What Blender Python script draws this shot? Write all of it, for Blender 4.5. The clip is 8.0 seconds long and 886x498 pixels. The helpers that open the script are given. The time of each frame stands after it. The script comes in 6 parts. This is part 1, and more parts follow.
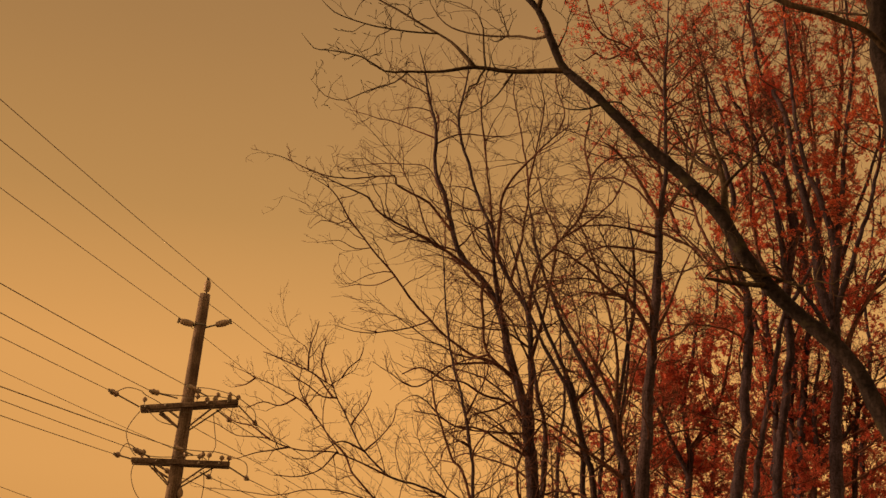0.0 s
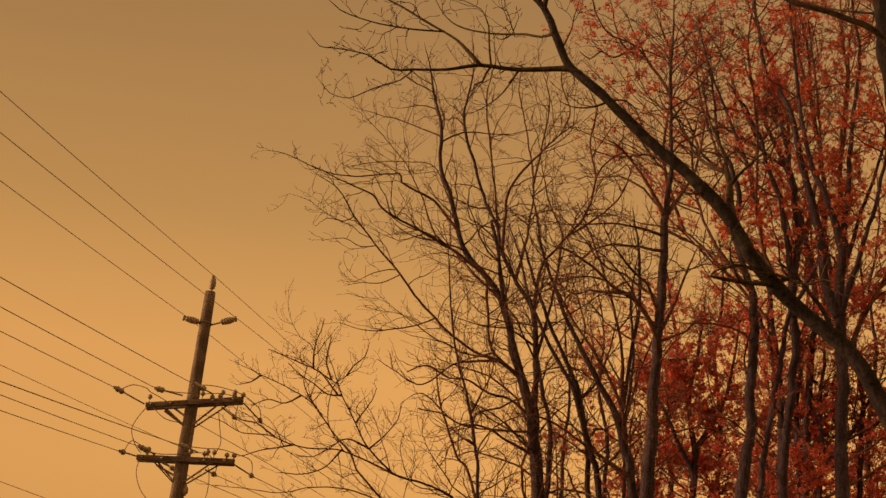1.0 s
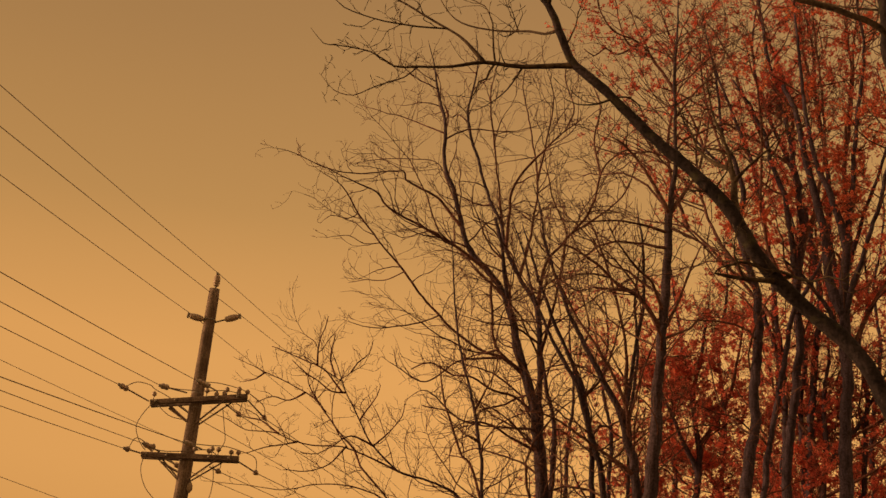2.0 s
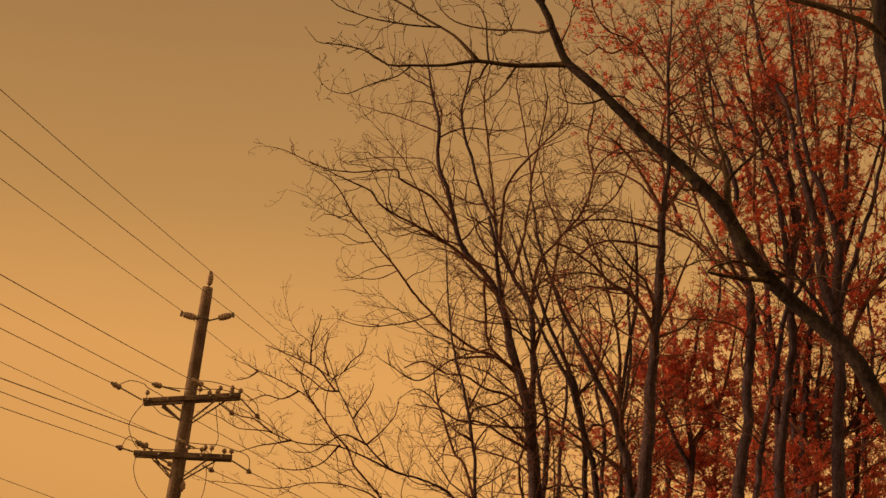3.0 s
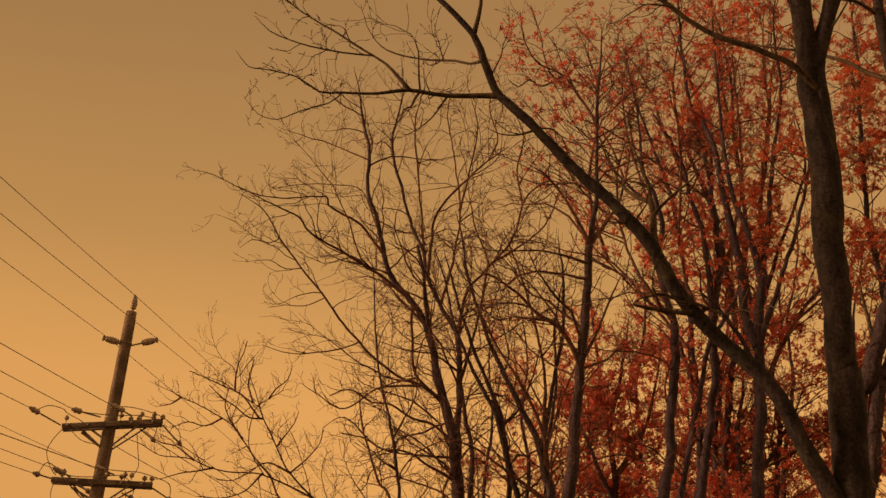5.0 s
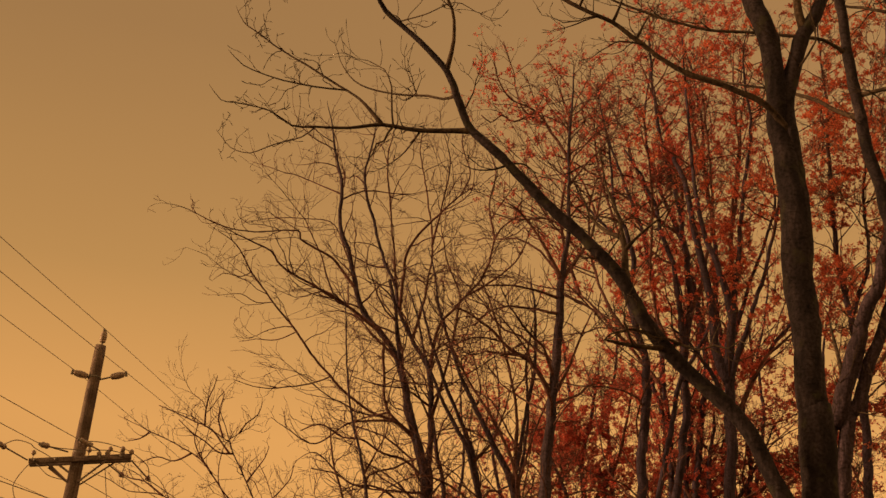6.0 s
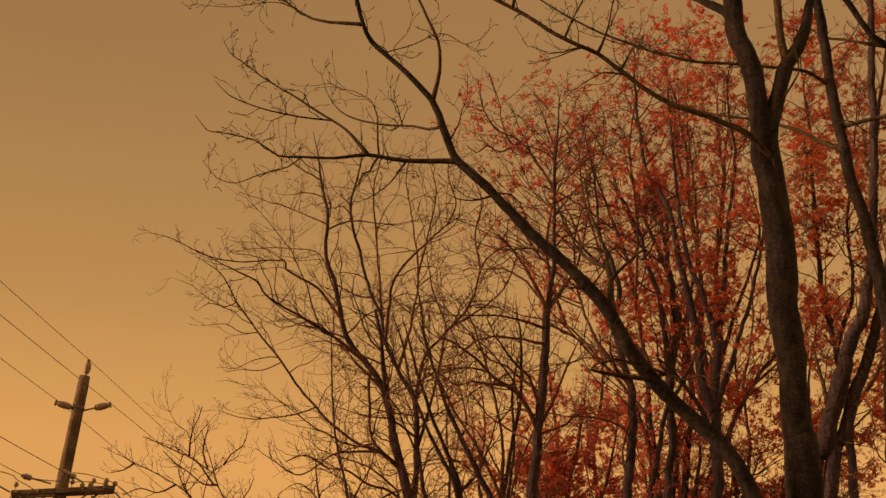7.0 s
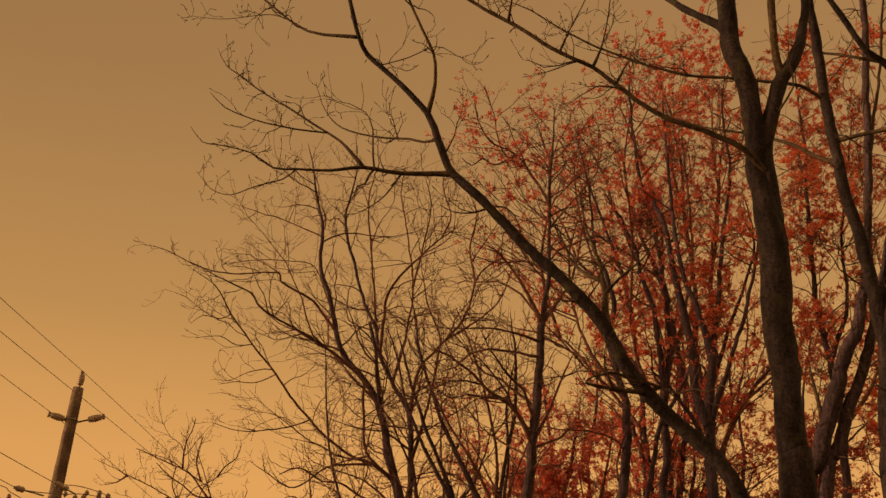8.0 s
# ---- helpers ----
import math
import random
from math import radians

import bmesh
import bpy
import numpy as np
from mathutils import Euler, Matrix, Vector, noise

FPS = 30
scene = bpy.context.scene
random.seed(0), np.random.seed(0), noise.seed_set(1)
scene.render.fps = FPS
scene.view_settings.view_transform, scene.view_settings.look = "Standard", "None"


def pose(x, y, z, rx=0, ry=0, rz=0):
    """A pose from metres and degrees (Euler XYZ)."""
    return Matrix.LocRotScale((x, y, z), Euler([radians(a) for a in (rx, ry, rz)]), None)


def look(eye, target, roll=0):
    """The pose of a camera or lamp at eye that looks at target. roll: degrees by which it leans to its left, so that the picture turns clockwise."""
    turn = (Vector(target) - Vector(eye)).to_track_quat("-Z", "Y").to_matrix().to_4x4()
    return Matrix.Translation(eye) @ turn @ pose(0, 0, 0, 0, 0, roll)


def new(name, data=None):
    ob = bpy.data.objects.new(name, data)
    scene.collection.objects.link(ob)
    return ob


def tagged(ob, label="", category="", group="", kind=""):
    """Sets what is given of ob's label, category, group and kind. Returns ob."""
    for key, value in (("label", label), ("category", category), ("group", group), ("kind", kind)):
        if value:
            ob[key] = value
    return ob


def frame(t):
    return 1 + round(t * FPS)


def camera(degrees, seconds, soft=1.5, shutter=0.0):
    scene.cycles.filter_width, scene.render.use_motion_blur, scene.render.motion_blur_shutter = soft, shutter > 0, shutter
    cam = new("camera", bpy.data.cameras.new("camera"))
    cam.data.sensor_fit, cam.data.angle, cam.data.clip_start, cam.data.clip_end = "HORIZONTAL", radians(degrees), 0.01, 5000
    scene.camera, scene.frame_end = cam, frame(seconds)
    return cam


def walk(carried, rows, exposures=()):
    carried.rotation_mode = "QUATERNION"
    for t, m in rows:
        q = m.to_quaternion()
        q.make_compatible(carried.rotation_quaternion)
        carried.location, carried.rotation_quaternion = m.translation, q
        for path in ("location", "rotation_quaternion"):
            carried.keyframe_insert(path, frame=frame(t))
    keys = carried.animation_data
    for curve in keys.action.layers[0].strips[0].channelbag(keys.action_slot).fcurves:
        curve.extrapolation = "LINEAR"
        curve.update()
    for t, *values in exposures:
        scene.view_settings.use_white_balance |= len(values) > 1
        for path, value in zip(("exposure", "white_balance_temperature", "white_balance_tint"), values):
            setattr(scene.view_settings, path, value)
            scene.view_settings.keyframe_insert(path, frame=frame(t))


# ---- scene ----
cam = camera(39.23, 8.0, soft=1.5)
EYE = 1.6
# seconds, then pitch, roll and yaw in degrees: the camera only turns where it stands
TURNS = [
    (0.0, 108.136, -5.601, -1.831),
    (0.5, 108.087, -5.650, -1.724),
    (1.0, 108.022, -5.763, -1.632),
    (1.5, 107.950, -5.796, -1.528),
    (2.0, 107.874, -5.799, -1.449),
    (2.5, 107.827, -5.792, -1.490),
    (3.0, 107.848, -5.768, -1.758),
    (3.5, 107.985, -5.720, -2.346),
    (4.0, 108.295, -5.669, -3.255),
    (4.5, 108.800, -5.692, -4.303),
    (5.0, 109.510, -5.692, -5.235),
    (5.5, 110.351, -5.626, -5.983),
    (6.0, 111.224, -5.479, -6.528),
    (6.5, 112.029, -5.289, -6.882),
    (7.0, 112.665, -5.233, -7.138),
    (7.5, 113.072, -5.267, -7.323),
    (8.0, 113.278, -5.330, -7.438),
]
walk(cam, [(t, pose(0, 0, EYE, rx, ry, rz)) for t, rx, ry, rz in TURNS], exposures=[(0.0, 0.0), (8.0, 0.0)])

# ---- sky and sun ----
SUN_ELEVATION, SUN_TURN = 8.0, -88.0
world = bpy.data.worlds.new("dusk_sky")
scene.world = world
world.use_nodes = True
wn, wl = world.node_tree.nodes, world.node_tree.links
wn.clear()
w_out = wn.new("ShaderNodeOutputWorld")
w_bg = wn.new("ShaderNodeBackground")
w_co = wn.new("ShaderNodeTexCoord")
w_sep = wn.new("ShaderNodeSeparateXYZ")
w_ramp = wn.new("ShaderNodeValToRGB")
w_noise = wn.new("ShaderNodeTexNoise")
w_noise.inputs["Scale"].default_value = 1.6
w_noise.inputs["Detail"].default_value = 4.0
w_map = wn.new("ShaderNodeMapping")
w_map.inputs["Scale"].default_value = (1.0, 1.0, 5.0)
w_sky = wn.new("ShaderNodeTexSky")
w_sky.sky_type = "NISHITA"
w_sky.sun_disc = False
w_sky.sun_elevation = radians(SUN_ELEVATION)
w_sky.sun_rotation = radians(SUN_TURN)
w_sky.dust_density = 6.0
w_gain = wn.new("ShaderNodeVectorMath")
w_gain.operation = "SCALE"
w_gain.inputs["Scale"].default_value = 0.1
w_mix = wn.new("ShaderNodeMix")
w_mix.data_type = "RGBA"
w_mix.inputs["Factor"].default_value = 0.02
w_add = wn.new("ShaderNodeMath")
w_add.operation = "MULTIPLY_ADD"
w_add.inputs[1].default_value = 0.030
stops = w_ramp.color_ramp.elements
stops[0].position, stops[0].color = 0.0, (0.64, 0.300, 0.080, 1)
stops[1].position, stops[1].color = 1.0, (0.36, 0.235, 0.135, 1)
for at, colour in ((0.13, (0.745, 0.353, 0.098, 1)), (0.22, (0.745, 0.354, 0.099, 1)), (0.33, (0.516, 0.263, 0.080, 1)),
                   (0.50, (0.368, 0.191, 0.067, 1)), (0.62, (0.335, 0.174, 0.063, 1))):
    e = stops.new(at)
    e.color = colour
wl.new(w_co.outputs["Generated"], w_sep.inputs[0])
wl.new(w_co.outputs["Generated"], w_map.inputs["Vector"])
wl.new(w_map.outputs[0], w_noise.inputs["Vector"])
wl.new(w_noise.outputs["Fac"], w_add.inputs[0])
wl.new(w_sep.outputs["Z"], w_add.inputs[2])
wl.new(w_add.outputs[0], w_ramp.inputs["Fac"])
wl.new(w_sky.outputs[0], w_gain.inputs[0])
wl.new(w_ramp.outputs[0], w_mix.inputs[6])
wl.new(w_gain.outputs[0], w_mix.inputs[7])
# and it is a little brighter to the east
w_side = wn.new("ShaderNodeMath")
w_side.operation = "MULTIPLY_ADD"
w_side.inputs[1].default_value = 0.22
w_side.inputs[2].default_value = 1.045
wl.new(w_sep.outputs["X"], w_side.inputs[0])
wl.new(w_side.outputs[0], w_bg.inputs["Strength"])
wl.new(w_mix.outputs[2], w_bg.inputs["Color"])
wl.new(w_bg.outputs[0], w_out.inputs["Surface"])

sun = new("sun", bpy.data.lights.new("sun", "SUN"))
sun.data.energy = 3.4
sun.data.angle = radians(16.0)
sun.data.color = (1.0, 0.53, 0.24)
sun_way = Vector((math.sin(radians(SUN_TURN)) * math.cos(radians(SUN_ELEVATION)), math.cos(radians(SUN_TURN)) * math.cos(radians(SUN_ELEVATION)), math.sin(radians(SUN_ELEVATION))))
sun.matrix_world = look(sun_way * 60, (0, 0, 0))


# ---- materials ----
def shader(name):
    m = bpy.data.materials.new(name)
    m.use_nodes = True
    n, l = m.node_tree.nodes, m.node_tree.links
    return m, n, l, n["Principled BSDF"]


def noise_node(n, l, scale, detail=6.0, stretch=None, distort=0.0, coord="Object"):
    co = n.new("ShaderNodeTexCoord")
    tex = n.new("ShaderNodeTexNoise")
    tex.inputs["Scale"].default_value = scale
    tex.inputs["Detail"].default_value = detail
    tex.inputs["Distortion"].default_value = distort
    if stretch:
        mp = n.new("ShaderNodeMapping")
        mp.inputs["Scale"].default_value = stretch
        l.new(co.outputs[coord], mp.inputs["Vector"])
        l.new(mp.outputs[0], tex.inputs["Vector"])
    else:
        l.new(co.outputs[coord], tex.inputs["Vector"])
    return tex


def ramp_node(n, l, source, steps):
    r = n.new("ShaderNodeValToRGB")
    e = r.color_ramp.elements
    e[0].position, e[0].color = steps[0][0], (*steps[0][1], 1)
    e[1].position, e[1].color = steps[-1][0], (*steps[-1][1], 1)
    for at, c in steps[1:-1]:
        e.new(at).color = (*c, 1)
    l.new(source, r.inputs["Fac"])
    return r


def mix_node(n, l, fac, a, b, blend="MIX"):
    m = n.new("ShaderNodeMix")
    m.data_type, m.blend_type = "RGBA", blend
    for socket, v in ((0, fac), (6, a), (7, b)):
        if isinstance(v, (int, float)):
            m.inputs[socket].default_value = v
        elif isinstance(v, tuple):
            m.inputs[socket].default_value = (*v, 1)
        else:
            l.new(v, m.inputs[socket])
    return m.outputs[2]


def bark(name, dark, mid, pale, ridge=(26, 26, 4), lichen=None, relief=0.6, rough=0.9, scars=0.0):
    """Bark: long furrows, broad stains, patches of lichen."""
    m, n, l, bsdf = shader(name)
    furrow = noise_node(n, l, 1.0, 5.0, ridge, 0.6)
    stain = noise_node(n, l, 1.7, 4.0)
    fine = noise_node(n, l, 60.0, 4.0)
    base = ramp_node(n, l, furrow.outputs["Fac"], ((0.3, dark), (0.52, mid), (0.75, pale)))
    broad = ramp_node(n, l, stain.outputs["Fac"], ((0.35, (0.55, 0.52, 0.5)), (0.65, (1.15, 1.12, 1.08))))
    colour = mix_node(n, l, 1.0, base.outputs[0], broad.outputs[0], "MULTIPLY")
    speck = noise_node(n, l, 34.0, 5.0)
    grain = ramp_node(n, l, speck.outputs["Fac"], ((0.32, (0.45, 0.43, 0.42)), (0.5, (1.0, 1.0, 1.0)), (0.68, (1.4, 1.38, 1.34))))
    colour = mix_node(n, l, 1.0, colour, grain.outputs[0], "MULTIPLY")
    if lichen:
        spots = noise_node(n, l, 5.0, 6.0)
        mask = ramp_node(n, l, spots.outputs["Fac"], ((0.56, (0, 0, 0)), (0.68, (1, 1, 1))))
        colour = mix_node(n, l, mask.outputs[0], colour, lichen)
    if scars:
        marks = noise_node(n, l, 1.0, 3.0, (8.0, 8.0, 24.0), 0.8)
        mask = ramp_node(n, l, marks.outputs["Fac"], ((0.60, (0, 0, 0)), (0.70, (scars, scars, scars))))
        colour = mix_node(n, l, mask.outputs[0], colour, tuple(c * 0.4 for c in dark))
    l.new(colour, bsdf.inputs["Base Color"])
    bsdf.inputs["Roughness"].default_value = rough
    bsdf.inputs["Specular IOR Level"].default_value = 0.25
    both = n.new("ShaderNodeMath")
    both.operation = "MULTIPLY_ADD"
    both.inputs[1].default_value = 0.35
    l.new(fine.outputs["Fac"], both.inputs[0])
    l.new(furrow.outputs["Fac"], both.inputs[2])
    bump = n.new("ShaderNodeBump")
    bump.inputs["Strength"].default_value = relief
    bump.inputs["Distance"].default_value = 0.02
    l.new(both.outputs[0], bump.inputs["Height"])
    l.new(bump.outputs[0], bsdf.inputs["Normal"])
    return m


def leaf_material(name, tones):
    """Dry autumn leaves: each its own tone, mottled, letting some light through."""
    m, n, l, bsdf = shader(name)
    geo = n.new("ShaderNodeNewGeometry")
    bough = noise_node(n, l, 0.9, 2.0)
    even = n.new("ShaderNodeMapRange")
    even.inputs[1].default_value, even.inputs[2].default_value = 0.3, 0.7
    l.new(bough.outputs["Fac"], even.inputs[0])
    share = n.new("ShaderNodeMix")
    share.inputs[0].default_value = 0.5
    l.new(geo.outputs["Random Per Island"], share.inputs[2])
    l.new(even.outputs[0], share.inputs[3])
    tone = ramp_node(n, l, share.outputs[0], tones)
    mottle = noise_node(n, l, 30.0, 3.0)
    shade = ramp_node(n, l, mottle.outputs["Fac"], ((0.3, (0.82, 0.8, 0.78)), (0.7, (1.08, 1.08, 1.08))))
    colour = mix_node(n, l, 1.0, tone.outputs[0], shade.outputs[0], "MULTIPLY")
    l.new(colour, bsdf.inputs["Base Color"])
    bsdf.inputs["Roughness"].default_value = 0.6
    thin = n.new("ShaderNodeBsdfTranslucent")
    l.new(colour, thin.inputs["Color"])
    both = n.new("ShaderNodeMixShader")
    both.inputs[0].default_value = 0.82
    l.new(bsdf.outputs[0], both.inputs[1])
    l.new(thin.outputs[0], both.inputs[2])
    l.new(both.outputs[0], n["Material Output"].inputs["Surface"])
    return m


def plain(name, colour, rough, metal=0.0, grain=20.0, spread=0.35):
    m, n, l, bsdf = shader(name)
    tex = noise_node(n, l, grain, 5.0)
    lo, hi = tuple(c * (1 - spread) for c in colour), tuple(min(1, c * (1 + spread)) for c in colour)
    l.new(ramp_node(n, l, tex.outputs["Fac"], ((0.3, lo), (0.7, hi))).outputs[0], bsdf.inputs["Base Color"])
    bsdf.inputs["Roughness"].default_value, bsdf.inputs["Metallic"].default_value = rough, metal
    return m


BARK_GREY = bark("smooth_grey_bark", (0.0187, 0.0145, 0.0181), (0.0385, 0.0310, 0.0379), (0.0666, 0.0535, 0.0643), (13, 13, 4), (0.052, 0.048, 0.031), 1.0, scars=0.8)
BARK_BROWN = bark("furrowed_brown_bark", (0.0389, 0.0287, 0.0408), (0.0775, 0.0576, 0.0817), (0.1319, 0.0979, 0.1392), (30, 30, 4), None, 0.8, scars=0.4)
BARK_DARK = bark("dark_oak_bark", (0.0351, 0.0270, 0.0434), (0.0699, 0.0540, 0.0855), (0.1145, 0.0890, 0.1396), (24, 24, 5), None, 0.8)
TWIG_BROWN = bark("red_brown_twig", (0.0852, 0.0447, 0.0402), (0.1704, 0.0842, 0.0734), (0.2621, 0.1340, 0.1154), (12, 12, 12), None, 0.2)
TWIG_GREY = bark("grey_brown_twig", (0.0480, 0.0360, 0.0252), (0.0960, 0.0696, 0.0492), (0.1440, 0.1080, 0.0756), (12, 12, 12), None, 0.2)
LEAF_RED = leaf_material("red_oak_leaf", ((0.0, (0.15, 0.065, 0.055)), (0.22, (0.40, 0.12, 0.095)), (0.42, (0.82, 0.21, 0.165)), (0.7, (0.90, 0.28, 0.20)), (1.0, (0.90, 0.46, 0.27))))
LEAF_ORANGE = leaf_material("orange_oak_leaf", ((0.0, (0.17, 0.065, 0.05)), (0.3, (0.58, 0.155, 0.10)), (0.52, (0.88, 0.26, 0.15)), (0.75, (0.91, 0.36, 0.18)), (1.0, (0.92, 0.50, 0.23))))
LEAF_RUSSET = leaf_material("russet_leaf", ((0.0, (0.16, 0.062, 0.06)), (0.25, (0.46, 0.13, 0.105)), (0.5, (0.84, 0.23, 0.165)), (1.0, (0.90, 0.38, 0.23))))
POLE_WOOD = bark("weathered_pole_wood", (0.1530, 0.1181, 0.1035), (0.2430, 0.1937, 0.1688), (0.3330, 0.2741, 0.2419), (30, 30, 0.9), None, 0.35)
ARM_WOOD = bark("weathered_arm_wood", (0.1350, 0.1058, 0.0900), (0.2160, 0.1701, 0.1485), (0.2970, 0.2457, 0.2138), (4, 30, 30), None, 0.3)
PORCELAIN = plain("grey_brown_porcelain", (0.40, 0.31, 0.24), 0.45)
STEEL = plain("dull_galvanised_steel", (0.30, 0.28, 0.25), 0.55, 0.5)
CABLE = plain("dull_weathered_cable", (0.24, 0.20, 0.16), 0.6, 0.1, 8.0)



def ground_material():
    m, n, l, bsdf = shader("grass_and_leaf_litter")
    patch = noise_node(n, l, 0.25, 5.0)
    blade = noise_node(n, l, 14.0, 6.0)
    a = ramp_node(n, l, patch.outputs["Fac"], ((0.35, (0.05, 0.06, 0.025)), (0.65, (0.13, 0.075, 0.035))))
    b = ramp_node(n, l, blade.outputs["Fac"], ((0.3, (0.5, 0.5, 0.5)), (0.7, (1.3, 1.25, 1.2))))
    l.new(mix_node(n, l, 1.0, a.outputs[0], b.outputs[0], "MULTIPLY"), bsdf.inputs["Base Color"])
    bsdf.inputs["Roughness"].default_value = 0.95
    bump = n.new("ShaderNodeBump")
    bump.inputs["Distance"].default_value = 0.04
    l.new(blade.outputs["Fac"], bump.inputs["Height"])
    l.new(bump.outputs[0], bsdf.inputs["Normal"])
    return m


# ---- mesh helpers ----
class Shape:
    """Vertices and faces of one mesh."""

    def __init__(self):
        self.v, self.f = [], []

    def tube(self, pts, rads, sides, rough=0.0, caps=True):
        n0, side = len(self.v), None
        for i, p in enumerate(pts):
            ahead = (pts[min(i + 1, len(pts) - 1)] - pts[max(i - 1, 0)]).normalized()
            if side is None:
                side = ahead.orthogonal().normalized()
            side = (side - ahead * side.dot(ahead)).normalized()
            up = ahead.cross(side)
            for k in range(sides):
                a = 2 * math.pi * k / sides
                d = side * math.cos(a) + up * math.sin(a)
                r = rads[i]
                if rough:
                    q = p + d * r
                    r *= 1 + rough * noise.noise(q * 4.0) + 0.5 * rough * noise.noise(q * 13.0) + 0.25 * rough * noise.noise(q * 31.0)
                self.v.append(p + d * r)
        for i in range(len(pts) - 1):
            for k in range(sides):
                a, b = n0 + i * sides + k, n0 + i * sides + (k + 1) % sides
                self.f.append((a, b, b + sides, a + sides))
        if caps:
            self.f.append(tuple(n0 + k for k in reversed(range(sides))))
            self.f.append(tuple(n0 + (len(pts) - 1) * sides + k for k in range(sides)))

    def leaf(self, p, along, across, size, lobed=True):
        """A lobed oak leaf, folded a little along its rib and drooping at the tip."""
        n0 = len(self.v)
        lift = along.cross(across) * size
        rim = ((0.0, 0.0), (0.34, 0.22), (0.64, 0.24), (1.0, 0.0)) if not lobed else ((0.0, 0.0), (0.30, 0.23), (0.46, 0.11), (0.64, 0.28), (1.0, 0.0))
        for a, b in rim:
            self.v.append(p + along * (a * size) + across * (b * size) + lift * (0.45 * b - 0.12 * a * a))
        for a, b in rim[1:-1]:
            self.v.append(p + along * (a * size) - across * (b * size) + lift * (0.45 * b - 0.12 * a * a))
        last = len(rim) - 1
        self.f += [tuple(range(n0, n0 + last + 1)), (n0, n0 + last, *range(n0 + 2 * last - 1, n0 + last, -1))]

    def box(self, m, sx, sy, sz, bevel=0.0):
        bm = bmesh.new()
        bmesh.ops.create_cube(bm, size=1.0, matrix=m @ Matrix.Diagonal((sx, sy, sz, 1)))
        if bevel:
            bmesh.ops.bevel(bm, geom=bm.edges[:], offset=bevel, segments=2, affect="EDGES", profile=0.5)
        n0 = len(self.v)
        bm.verts.index_update()
        self.v += [v.co.copy() for v in bm.verts]
        self.f += [tuple(n0 + v.index for v in f.verts) for f in bm.faces]
        bm.free()

    def lathe(self, m, profile, sides=14):
        """Rings of (radius, height) round the z axis of m."""
        n0 = len(self.v)
        for r, z in profile:
            for k in range(sides):
                a = 2 * math.pi * k / sides
                self.v.append(m @ Vector((r * math.cos(a), r * math.sin(a), z)))
        for i in range(len(profile) - 1):
            for k in range(sides):
                a, b = n0 + i * sides + k, n0 + i * sides + (k + 1) % sides
                self.f.append((a, b, b + sides, a + sides))
        self.f.append(tuple(n0 + k for k in reversed(range(sides))))
        self.f.append(tuple(n0 + (len(profile) - 1) * sides + k for k in range(sides)))


def part(name, shape, material, parent=None, label="", kind="", smooth=True):
    me = bpy.data.meshes.new(name)
    me.from_pydata(shape.v, [], shape.f)
    me.materials.append(material)
    if smooth:
        me.polygons.foreach_set("use_smooth", [True] * len(me.polygons))
    me.update()
    ob = new(name, me)
    ob.parent = parent
    return tagged(ob, label, kind=kind)


def smooth_line(pts, step):
    """A smooth line through (x, y, z, radius) points: positions and radii."""
    q = [Vector(p[:3]) for p in pts]
    r = [p[3] for p in pts]
    out, rad = [], []
    for i in range(len(q) - 1):
        a, b, c, d = q[max(i - 1, 0)], q[i], q[i + 1], q[min(i + 2, len(q) - 1)]
        n = max(2, int((c - b).length / step))
        for k in range(n):
            t = k / n
            out.append(0.5 * (2 * b + (c - a) * t + (2 * a - 5 * b + 4 * c - d) * t * t + (3 * b - a - 3 * c + d) * t ** 3))
            rad.append(r[i] + (r[i + 1] - r[i]) * t)
    return out + [q[-1]], rad + [r[-1]]


